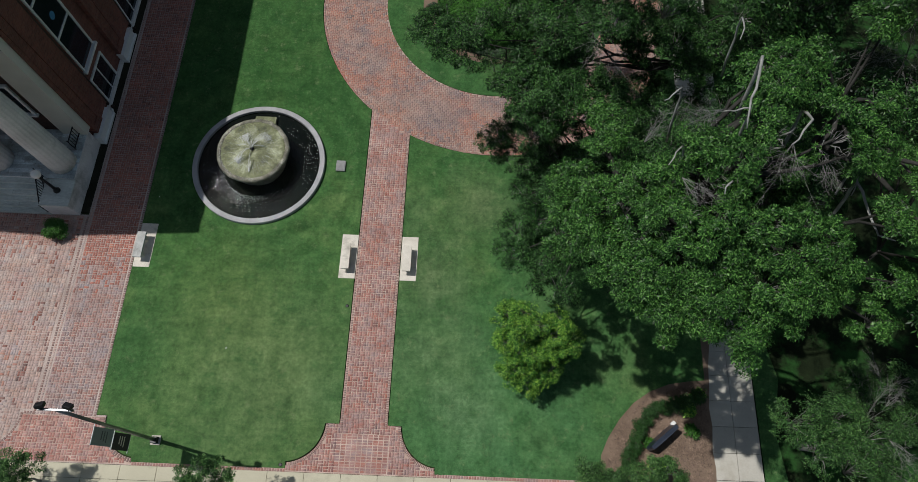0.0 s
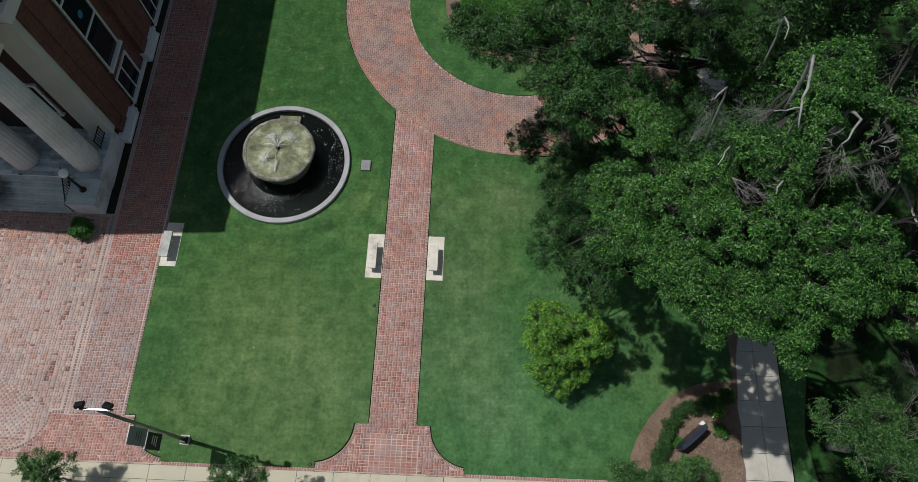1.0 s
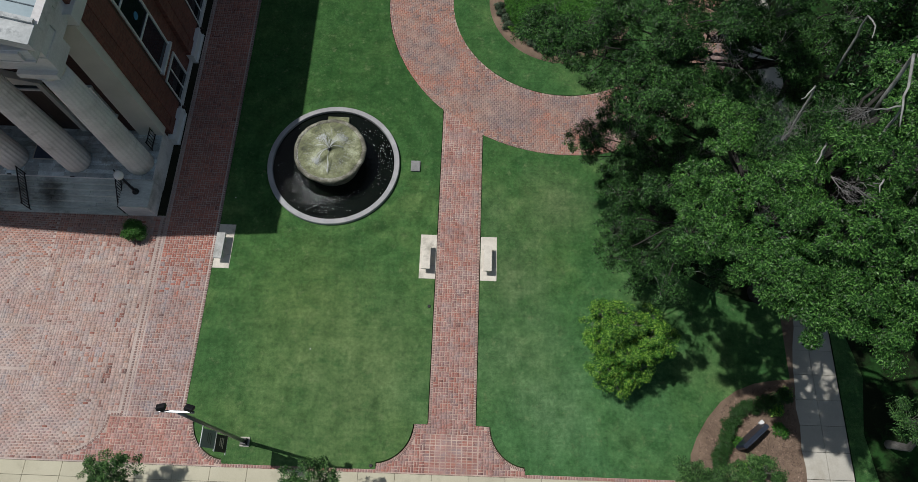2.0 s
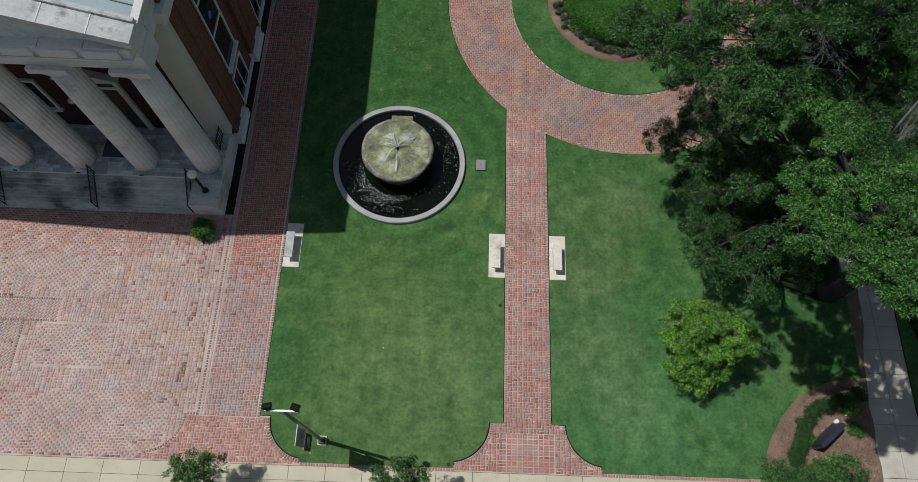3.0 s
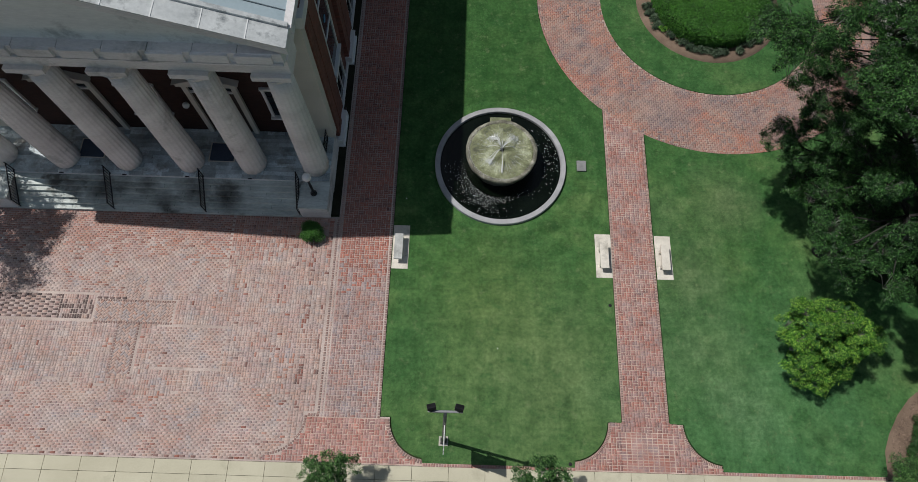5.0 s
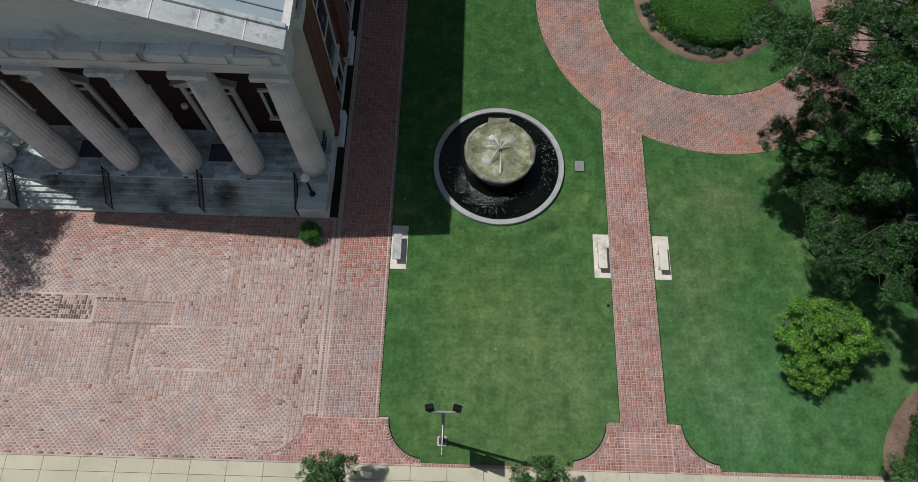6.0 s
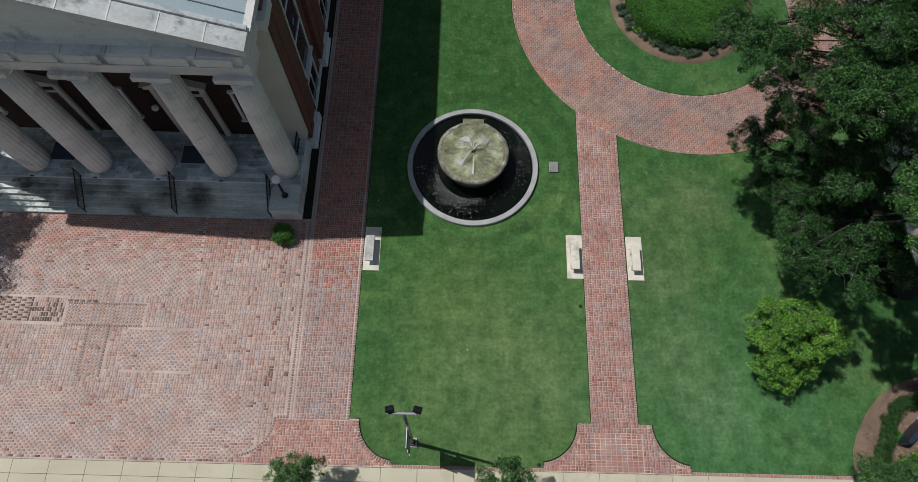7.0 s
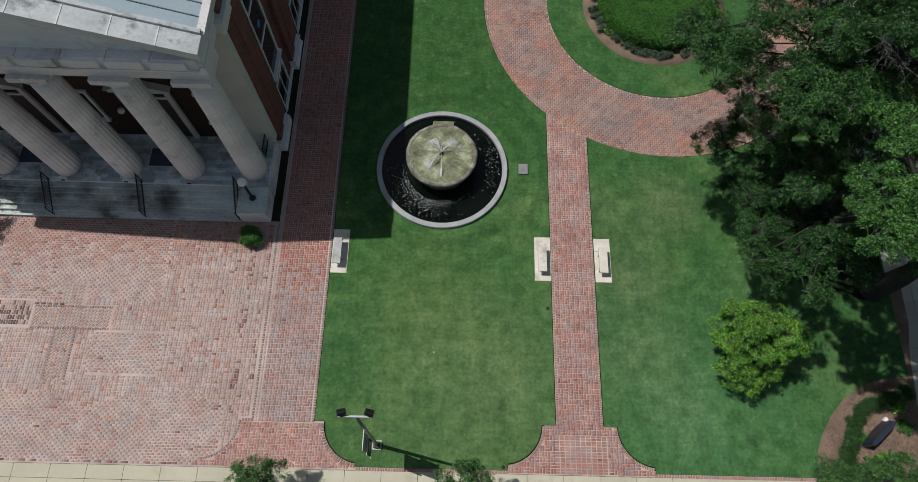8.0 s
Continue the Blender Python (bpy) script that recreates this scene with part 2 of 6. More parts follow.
COURT_HUES = (((0.34, 0.335, 0.35), 0.65, 1.5), ((0.48, 0.3, 0.215), 0.55, 1.1), ((0.52, 0.435, 0.39), 0.65, 1.7), ((0.42, 0.25, 0.225), 0.4, 0.8))
M_COURT = paver("worn_pink_pavers", [tuple(v * 1.02 for v in c) for c in PALE], (0.45, 0.35, 0.33), (0.38, 0.6), hues=COURT_HUES)
M_CROSS = paver("salmon_pavers", [(0.24, 0.16, 0.15), (0.43, 0.27, 0.22), (0.44, 0.33, 0.29), (0.33, 0.29, 0.29)], (0.4, 0.33, 0.3))
M_TAN = paver("tan_pavers", [(0.2, 0.13, 0.11), (0.39, 0.26, 0.215), (0.44, 0.305, 0.25), (0.38, 0.29, 0.26)], (0.42, 0.33, 0.3), hues=COURT_HUES[:1] + COURT_HUES[2:])
M_SIDE = paver("grey_red_side_pavers", [(0.15, 0.09, 0.085), (0.3, 0.155, 0.13), (0.37, 0.205, 0.165), (0.25, 0.19, 0.19), (0.34, 0.245, 0.225), (0.38, 0.185, 0.14)], (0.3, 0.245, 0.24), (0.48, 0.72), hues=(((0.31, 0.29, 0.31), 0.75, 1.3), ((0.4, 0.31, 0.29), 0.5, 1.7), ((0.38, 0.19, 0.15), 0.5, 0.9)))
M_RING = paver("rose_ring_pavers", [(0.13, 0.095, 0.09), (0.27, 0.14, 0.115), (0.36, 0.18, 0.135), (0.2, 0.15, 0.15), (0.31, 0.2, 0.17), (0.38, 0.175, 0.12)], (0.2, 0.17, 0.185), (0.5, 0.7),
               hues=(((0.44, 0.18, 0.12), 0.65, 0.5), ((0.19, 0.165, 0.175), 0.7, 0.42), ((0.38, 0.27, 0.225), 0.5, 0.6)))
M_BORDER = paver("border_pavers", [(0.12, 0.085, 0.08), (0.23, 0.15, 0.13), (0.3, 0.19, 0.165), (0.22, 0.17, 0.16)], (0.27, 0.21, 0.19))
M_DARKPAVER = paver("charcoal_pavers", [(0.1, 0.075, 0.07), (0.19, 0.13, 0.12)], (0.22, 0.17, 0.155))
M_STRAY = paver("dark_stray_pavers", [(0.12, 0.08, 0.075), (0.2, 0.12, 0.105), (0.3, 0.12, 0.09), (0.25, 0.17, 0.155)], (0.2, 0.15, 0.14))
M_OLDSAND = surface("grey_joint_sand", (0.3, 0.225, 0.185), (0.5, 0.4, 0.34), 0.5, 30, rough=0.95, stain=(0.2, 0.16, 0.145))
M_SIDE_RED = paver("deep_red_side_pavers", [(0.15, 0.064, 0.056), (0.33, 0.125, 0.095), (0.4, 0.155, 0.112), (0.27, 0.148, 0.128), (0.38, 0.18, 0.14), (0.46, 0.19, 0.13)], (0.26, 0.15, 0.135), (0.52, 0.78), hues=(((0.44, 0.165, 0.12), 0.6, 0.8), ((0.24, 0.125, 0.105), 0.5, 0.6)))
M_COURT_RED = paver("rust_court_pavers", [(0.18, 0.1, 0.09), (0.36, 0.17, 0.135), (0.42, 0.215, 0.17), (0.34, 0.22, 0.2), (0.45, 0.25, 0.19)], (0.38, 0.25, 0.22), (0.45, 0.7), hues=(((0.46, 0.23, 0.16), 0.5, 0.9), ((0.37, 0.3, 0.29), 0.4, 1.3)))
M_MOUTH = paver("rosy_mouth_pavers", [(0.2, 0.115, 0.105), (0.36, 0.17, 0.145), (0.42, 0.205, 0.17), (0.33, 0.21, 0.2), (0.42, 0.26, 0.235), (0.46, 0.235, 0.19)], (0.36, 0.25, 0.23), (0.52, 0.78), hues=(((0.42, 0.2, 0.16), 0.5, 1.0),))
M_COURTSAND = surface("pinkish_joint_sand", (0.24, 0.18, 0.16), (0.62, 0.52, 0.47), 0.32, 30, rough=0.95, stain=(0.22, 0.17, 0.15))
# litter and ground cover, near black: the colour carries the tree shade
M_SHADED_LITTER = surface("shade_darkened_litter", (0.007, 0.012, 0.006), (0.02, 0.03, 0.013), 0.9, 18, rough=0.95, bump=0.8, depth=0.03, stain=(0.022, 0.07, 0.018), stain_at=(0.48, 0.62), gleam=0.05)
M_PIPE = surface("dark_brown_metal", (0.03, 0.02, 0.018), (0.05, 0.034, 0.03), 2, 30, rough=0.5, metal=0.3)
M_SAND = surface("pale_joint_sand", (0.32, 0.195, 0.165), (0.64, 0.52, 0.44), 0.75, 20, rough=0.95, stain=(0.3, 0.19, 0.16), stain_at=(0.5, 0.64))
M_CONCRETE = surface("tan_concrete", (0.39, 0.375, 0.325), (0.54, 0.525, 0.465), 0.5, 26, stain=(0.35, 0.32, 0.26), rough=0.88, bump=0.2, depth=0.004, per_object=0.07)
M_SIDEWALK = surface("khaki_concrete", (0.42, 0.395, 0.29), (0.54, 0.515, 0.395), 0.5, 26, stain=(0.36, 0.34, 0.25), rough=0.88, bump=0.2, depth=0.004, per_object=0.06)
M_DARKBARK = surface("dark_grey_bark", (0.02, 0.02, 0.018), (0.06, 0.06, 0.055), 1.6, 22, gleam=0.1, rough=0.95, stretch=(1, 1, 0.4), bump=0.8, depth=0.02)
M_LIMESTONE = surface("pale_limestone", (0.52, 0.49, 0.42), (0.74, 0.7, 0.62), 2.2, 30, stain=(0.36, 0.34, 0.285), rough=0.8, bump=0.2, depth=0.004)
M_GREYBENCH = surface("weathered_grey_stone", (0.3, 0.31, 0.3), (0.52, 0.53, 0.51), 2.0, 30, stain=(0.22, 0.22, 0.2), rough=0.85, bump=0.25, depth=0.004)
M_GRANITE = surface("grey_granite_rim", (0.25, 0.255, 0.265), (0.44, 0.445, 0.455), 1.5, 34, rough=0.7, bump=0.2, depth=0.003)
M_STEP = surface("weathered_grey_step_stone", (0.33, 0.37, 0.355), (0.7, 0.75, 0.72), 1.0, 9, stain=(0.13, 0.13, 0.115), rough=0.8, stretch=(0.6, 2.2, 1.0), bump=0.25, depth=0.006, stain_at=(0.55, 0.66), stain_rough=0.6)
# damp stains round the railings
damp = M_STEP.node_tree
wire(damp, patches(damp, damp.nodes["Principled BSDF"].inputs["Base Color"].links[0].from_socket,
                   [(x_, y_, r_, 0.95, (0.045, 0.042, 0.034)) for x_, y_, r_ in ((-22.35, 12.0, 0.75), (-20.95, 11.6, 0.7), (-20.9, 12.1, 0.5), (-24.4, 12.2, 0.6), (-23.7, 11.3, 0.6), (-26.4, 11.9, 0.7), (-27.6, 12.1, 0.6), (-25.4, 12.2, 0.5))], 2.2, 0.55),
     damp.nodes["Principled BSDF"].inputs["Base Color"])
M_PORCH = surface("blue_grey_porch_stone", (0.24, 0.29, 0.31), (0.74, 0.82, 0.84), 1.8, 20, stain=(0.24, 0.24, 0.22), stain_at=(0.52, 0.68), rough=0.6, per_object=0.32, bump=0.2, depth=0.004)
M_STONE = surface("weathered_limestone_trim", (0.58, 0.57, 0.565), (0.86, 0.85, 0.845), 0.6, 12, stain=(0.33, 0.34, 0.325), rough=0.85, stretch=(0.5, 1.0, 1.6), bump=0.25, depth=0.006)
M_STUCCO = surface("beige_stucco", (0.58, 0.565, 0.51), (0.72, 0.7, 0.64), 0.8, 40, rough=0.9, bump=0.2, depth=0.003)
M_WHITE = surface("white_paint", (0.66, 0.68, 0.68), (0.8, 0.81, 0.8), 1.0, 20, rough=0.55, bump=0.08, depth=0.002)
M_BRICK_X, M_BRICK_Y = wall_brick("red_brick_side", "x", 1.05), wall_brick("red_brick_front", "y")
M_ROOF = surface("pale_blue_sheet_metal", (0.36, 0.46, 0.5), (0.46, 0.56, 0.6), 0.8, 10, rough=0.45, metal=0.35, bump=0.05, depth=0.003)
M_SEAM = surface("dark_seam_metal", (0.1, 0.13, 0.15), (0.17, 0.21, 0.235), 2, 30, rough=0.5, metal=0.3, bump=0)
M_LEAD = surface("pale_lead_flashing", (0.4, 0.43, 0.435), (0.62, 0.65, 0.65), 1.3, 9, stain=(0.17, 0.19, 0.2), stain_at=(0.52, 0.64), rough=0.55, metal=0.2, bump=0.12, depth=0.004)
M_IRON = surface("black_iron", (0.012, 0.012, 0.014), (0.03, 0.03, 0.032), 3, 40, rough=0.45, metal=0.5, bump=0.1, depth=0.002)
M_STEEL = surface("grey_steel", (0.16, 0.17, 0.18), (0.26, 0.27, 0.28), 2, 30, rough=0.4, metal=0.8, bump=0.05, depth=0.002)
M_SLATE = surface("dark_slate", (0.016, 0.022, 0.036), (0.036, 0.047, 0.07), 1.5, 30, rough=0.32, bump=0.15, depth=0.004)
M_MAT = surface("dark_doormat", (0.05, 0.062, 0.092), (0.08, 0.098, 0.14), 3, 50, rough=0.95)
M_STICKER = surface("blue_vinyl_sticker", (0.05, 0.22, 0.42), (0.08, 0.28, 0.5), 4, 40, rough=0.4, bump=0)
M_DOOR = surface("dark_stained_door", (0.02, 0.014, 0.011), (0.045, 0.03, 0.022), 1, 12, rough=0.5, stretch=(6, 6, 0.6))
M_BARK = surface("grey_bark", (0.1, 0.097, 0.09), (0.24, 0.235, 0.22), 1.6, 22, stain=(0.31, 0.315, 0.3), stain_at=(0.55, 0.68), rough=0.95, stretch=(1, 1, 0.4), bump=0.8, depth=0.02)
M_TWIG = surface("bare_grey_twigs", (0.12, 0.118, 0.114), (0.3, 0.296, 0.288), 4, 40, rough=0.95)
M_OAK = leaf_material("oak_leaves", (0.009, 0.036, 0.008), (0.03, 0.105, 0.02), (0.15, 0.34, 0.08), 0.4)
M_MIDLEAF = leaf_material("mid_green_leaves", (0.005, 0.02, 0.006), (0.019, 0.068, 0.015), (0.088, 0.215, 0.055), 0.45)
M_PALEBARK = surface("pale_lichen_bark", (0.16, 0.165, 0.155), (0.42, 0.43, 0.41), 3.5, 26, stain=(0.12, 0.12, 0.11), rough=0.95, bump=0.7, depth=0.02)
M_DARKLEAF = leaf_material("dark_holly_leaves", (0.004, 0.017, 0.006), (0.018, 0.065, 0.017), (0.095, 0.23, 0.062), 0.42)
M_LIME = leaf_material("bright_maple_leaves", (0.007, 0.04, 0.007), (0.055, 0.21, 0.027), (0.34, 0.56, 0.085), 0.45)
M_BOX = leaf_material("boxwood_leaves", (0.02, 0.078, 0.013), (0.045, 0.15, 0.023), (0.095, 0.26, 0.042))
M_GREYLEAF = leaf_material("grey_green_leaves", (0.01, 0.036, 0.01), (0.036, 0.11, 0.028), (0.12, 0.245, 0.075), 0.5)
M_STREETLEAF = leaf_material("pale_street_leaves", (0.012, 0.04, 0.012), (0.045, 0.125, 0.032), (0.16, 0.3, 0.1), 0.5)
M_PLUM = leaf_material("dark_bedding_leaves", (0.026, 0.05, 0.03), (0.055, 0.092, 0.055), (0.125, 0.17, 0.115))
M_HEDGE = leaf_material("clipped_hedge_leaves", (0.012, 0.04, 0.012), (0.025, 0.075, 0.018), (0.045, 0.115, 0.03))


def glass_material():
    m, t, p = shader("dark_window_glass")
    p.inputs["Base Color"].default_value = (0.012, 0.016, 0.022, 1)
    p.inputs["Roughness"].default_value = 0.06
    relief(t, p, noise_node(t, 1.5, 2).outputs["Fac"], 0.03, 0.01)
    return m


def water_material():
    m, t, p = shader("dark_rippled_water")
    n = noise_node(t, 7.5, 4, 0.62)
    c = noise_node(t, 1.2, 4)
    wire(t, ramp(t, c.outputs["Fac"], [(0.3, (0.0015, 0.003, 0.002)), (0.7, (0.004, 0.007, 0.004))]), p.inputs["Base Color"])
    p.inputs["Roughness"].default_value = 0.04
    p.inputs["Specular IOR Level"].default_value = 0.25
    relief(t, p, n.outputs["Fac"], 0.6, 0.04)
    return m


def moss_stone(name, low, mid, high):
    m, t, p = shader(name)
    a, b = noise_node(t, 1.6, 6, 0.7), noise_node(t, 24, 5, 0.7)
    col = ramp(t, a.outputs["Fac"], [(0.3, low), (0.5, mid), (0.68, high)])
    col = blend(t, 1.0, col, ramp(t, b.outputs["Fac"], [(0.3, (0.55, 0.55, 0.55)), (0.7, (1.45, 1.45, 1.4))]), "MULTIPLY")
    grit = noise_node(t, 70, 4, 0.75)
    col = blend(t, 1.0, col, ramp(t, grit.outputs["Fac"], [(0.35, (0.5, 0.5, 0.5)), (0.65, (1.5, 1.5, 1.5))]), "MULTIPLY")
    wire(t, col, p.inputs["Base Color"])
    p.inputs["Roughness"].default_value = 0.3
    relief(t, p, b.outputs["Fac"], 0.9, 0.05)
    return m


def spray_material():
    m, t, p = shader("white_water_spray")
    p.inputs["Base Color"].default_value = (0.84, 0.87, 0.88, 1)
    p.inputs["Roughness"].default_value = 0.2
    clear = t.nodes.new("ShaderNodeBsdfTransparent")
    mix = t.nodes.new("ShaderNodeMixShader")
    mix.inputs[0].default_value = 0.3
    wire(t, p.outputs[0], mix.inputs[1])
    wire(t, clear.outputs[0], mix.inputs[2])
    wire(t, mix.outputs[0], t.nodes["Material Output"].inputs["Surface"])
    return m


def globe_material():
    m, t, p = shader("white_glass_globe")
    p.inputs["Base Color"].default_value = (0.82, 0.82, 0.8, 1)
    p.inputs["Roughness"].default_value = 0.25
    return m


M_GLASS, M_WATER, M_SPRAY, M_GLOBE = glass_material(), water_material(), spray_material(), globe_material()
M_MOSS = moss_stone("mossy_wet_stone", (0.055, 0.062, 0.038), (0.2, 0.22, 0.115), (0.5, 0.53, 0.38))
M_PLATE = surface("weathered_grey_plate", (0.17, 0.175, 0.175), (0.28, 0.285, 0.285), 4, 50, rough=0.6, bump=0.15, depth=0.002)
# porch shade put into the colour: the same brick at 0.24 value
M_SHADED_BRICK = wall_brick("shaded_red_brick_front", "y", 0.24)
M_TYMP = surface("pale_streaked_stone", (0.66, 0.69, 0.68), (0.88, 0.9, 0.88), 0.5, 10, stain=(0.3, 0.315, 0.31), stain_at=(0.54, 0.7), rough=0.85, stretch=(0.4, 1.0, 1.8), bump=0.2, depth=0.005)
M_DRUM = moss_stone("wet_grey_stone", (0.055, 0.052, 0.042), (0.19, 0.185, 0.145), (0.55, 0.54, 0.47))


# ---- building helpers ----
def thing(name, label, category, group="", kind="", at=(0, 0, 0)):
    ob = new(name)
    ob.empty_display_size = 0.2
    ob.location = at
    return tagged(ob, label, category, group, kind)


def solid(name, bm, material, label="", category="", group="", kind=""):
    """One bmesh as a top-level mesh object."""
    me = bpy.data.meshes.new(name)
    bm.to_mesh(me)
    bm.free()
    me.materials.append(material)
    return tagged(new(name, me), label, category, group, kind)


def part(name, bm, material, parent, label=""):
    """One bmesh as one mesh object under a thing or a part; the mesh is in the parent's own frame."""
    ob = solid(name, bm, material, label)
    ob.parent = parent
    return ob


def raw(name, verts, faces_per, idx, material, parent=None, label="", category="", kind="", smooth=False):
    """A mesh from number arrays: idx holds faces_per corners for each face."""
    me = bpy.data.meshes.new(name)
    nf = len(idx) // faces_per
    me.vertices.add(len(verts))
    me.vertices.foreach_set("co", np.asarray(verts, dtype=np.float32).ravel())
    me.loops.add(len(idx))
    me.loops.foreach_set("vertex_index", np.asarray(idx, dtype=np.int32))
    me.polygons.add(nf)
    me.polygons.foreach_set("loop_start", np.arange(0, nf * faces_per, faces_per, dtype=np.int32))
    me.polygons.foreach_set("loop_total", np.full(nf, faces_per, dtype=np.int32))
    if smooth:
        me.polygons.foreach_set("use_smooth", np.ones(nf, dtype=bool))
    me.update(calc_edges=True)
    me.materials.append(material)
    ob = tagged(new(name, me), label, category, "", kind)
    if parent:
        ob.parent = parent
    return ob


def box(bm, x0, x1, y0, y1, z0, z1, bevel=0.0, turn=None):
    r = bmesh.ops.create_cube(bm, size=1.0)
    vs = r["verts"]
    bmesh.ops.scale(bm, vec=(x1 - x0, y1 - y0, z1 - z0), verts=vs)
    if bevel:
        es = list({e for v in vs for e in v.link_edges})
        out = bmesh.ops.bevel(bm, geom=es, offset=bevel, segments=2, profile=0.6, affect="EDGES")
        vs = list({v for f in out["faces"] for v in f.verts} | {v for v in vs if v.is_valid})
    m = Matrix.Translation(((x0 + x1) / 2, (y0 + y1) / 2, (z0 + z1) / 2))
    bmesh.ops.transform(bm, matrix=m if turn is None else turn @ m, verts=vs)
    return bm


def block(x0, x1, y0, y1, z0, z1, bevel=0.0, turn=None):
    return box(bmesh.new(), x0, x1, y0, y1, z0, z1, bevel, turn)


def slab(outline, z0, z1):
    """A flat plate with the given outline (counter-clockwise)."""
    bm = bmesh.new()
    vs = [bm.verts.new((x, y, z1)) for x, y in outline]
    f = bm.faces.new(vs)
    ext = bmesh.ops.extrude_face_region(bm, geom=[f])
    low = [g for g in ext["geom"] if isinstance(g, bmesh.types.BMVert)]
    bmesh.ops.translate(bm, vec=(0, 0, z0 - z1), verts=low)
    bmesh.ops.recalc_face_normals(bm, faces=bm.faces[:])
    bmesh.ops.triangulate(bm, faces=[g for g in bm.faces if len(g.verts) > 4])
    return bm


def arc(cx, cy, r, a0, a1, n):
    return [(cx + r * math.cos(radians(a0 + (a1 - a0) * i / n)), cy + r * math.sin(radians(a0 + (a1 - a0) * i / n))) for i in range(n + 1)]


def lathe(profile, sides=48, wobble=None, smooth=True, bm=None, at=(0, 0, 0)):
    """A turned body: profile rows of (radius, height), from bottom to top."""
    bm = bm or bmesh.new()
    rings = []
    for r, z in profile:
        ring = []
        for i in range(sides):
            a = 2 * math.pi * i / sides
            k = wobble(a, z) if wobble else 1.0
            ring.append(bm.verts.new((at[0] + r * k * math.cos(a), at[1] + r * k * math.sin(a), at[2] + z)))
        rings.append(ring)
    for lo, hi in zip(rings, rings[1:]):
        for i in range(sides):
            j = (i + 1) % sides
            f = bm.faces.new((lo[i], lo[j], hi[j], hi[i]))
            f.smooth = smooth
    bm.faces.new(rings[0][::-1])
    bm.faces.new(rings[-1])
    return bm


def tube(bm, points, r0, r1, sides=8):
    """A tapered tube along points."""
    pts = [Vector(p) for p in points]
    rings = []
    for i, p in enumerate(pts):
        way = (pts[min(i + 1, len(pts) - 1)] - pts[max(i - 1, 0)]).normalized()
        side = way.cross(Vector((0, 0, 1)) if abs(way.z) < 0.9 else Vector((1, 0, 0))).normalized()
        up = side.cross(way)
        r = r0 + (r1 - r0) * i / (len(pts) - 1)
        rings.append([bm.verts.new(p + (side * math.cos(a) + up * math.sin(a)) * r) for a in (2 * math.pi * k / sides for k in range(sides))])
    for lo, hi in zip(rings, rings[1:]):
        for i in range(sides):
            j = (i + 1) % sides
            f = bm.faces.new((lo[i], lo[j], hi[j], hi[i]))
            f.smooth = True
    bm.faces.new(rings[0][::-1])
    bm.faces.new(rings[-1])
    return bm


def pavers(name, rows, material, parent, z=0.012, label=""):
    """Bricks laid flat: rows of (x, y, length, width, turn in degrees), joined into one mesh with a small chamfer each."""
    a = np.array(rows, dtype=np.float64)
    rng = np.random.default_rng(len(rows))
    n = len(a)
    hx, hy, th = a[:, 2] / 2, a[:, 3] / 2, np.radians(a[:, 4])
    zz = z + rng.uniform(-0.002, 0.002, n)
    c = 0.003
    tilt = rng.uniform(-0.0015, 0.0015, (n, 2))
    verts = np.zeros((n, 8, 3))
    for k, (sx, sy) in enumerate(((-1, -1), (1, -1), (1, 1), (-1, 1))):
        for lower in (0, 1):
            ux, uy = sx * (hx - (0 if lower else c)), sy * (hy - (0 if lower else c))
            verts[:, k + 4 * lower, 0] = a[:, 0] + ux * np.cos(th) - uy * np.sin(th)
            verts[:, k + 4 * lower, 1] = a[:, 1] + ux * np.sin(th) + uy * np.cos(th)
            verts[:, k + 4 * lower, 2] = zz - (0.012 if lower else 0) + (0 if lower else sx * tilt[:, 0] + sy * tilt[:, 1])
    faces = np.array([[0, 1, 2, 3], [4, 5, 1, 0], [5, 6, 2, 1], [6, 7, 3, 2], [7, 4, 0, 3]])
    idx = (faces[None] + (np.arange(n) * 8)[:, None, None]).ravel()
    return raw(name, verts.reshape(-1, 3), 4, idx, material, parent, label, kind="stuff")


def basket(x0, x1, y0, y1, inside, unit=0.206, joint=0.0125):
    """Basket weave: pairs of bricks lying and standing by turns."""
    rows = []
    for i in range(int((x1 - x0) / unit) + 1):
        for j in range(int((y1 - y0) / unit) + 1):
            cx, cy = x0 + (i + 0.5) * unit, y0 + (j + 0.5) * unit
            if not inside(cx, cy):
                continue
            for s in (-1, 1):
                if (i + j) % 2:
                    rows.append((cx, cy + s * unit / 4, unit - joint, unit / 2 - joint, 0))
                else:
                    rows.append((cx + s * unit / 4, cy, unit / 2 - joint, unit - joint, 0))
    return rows


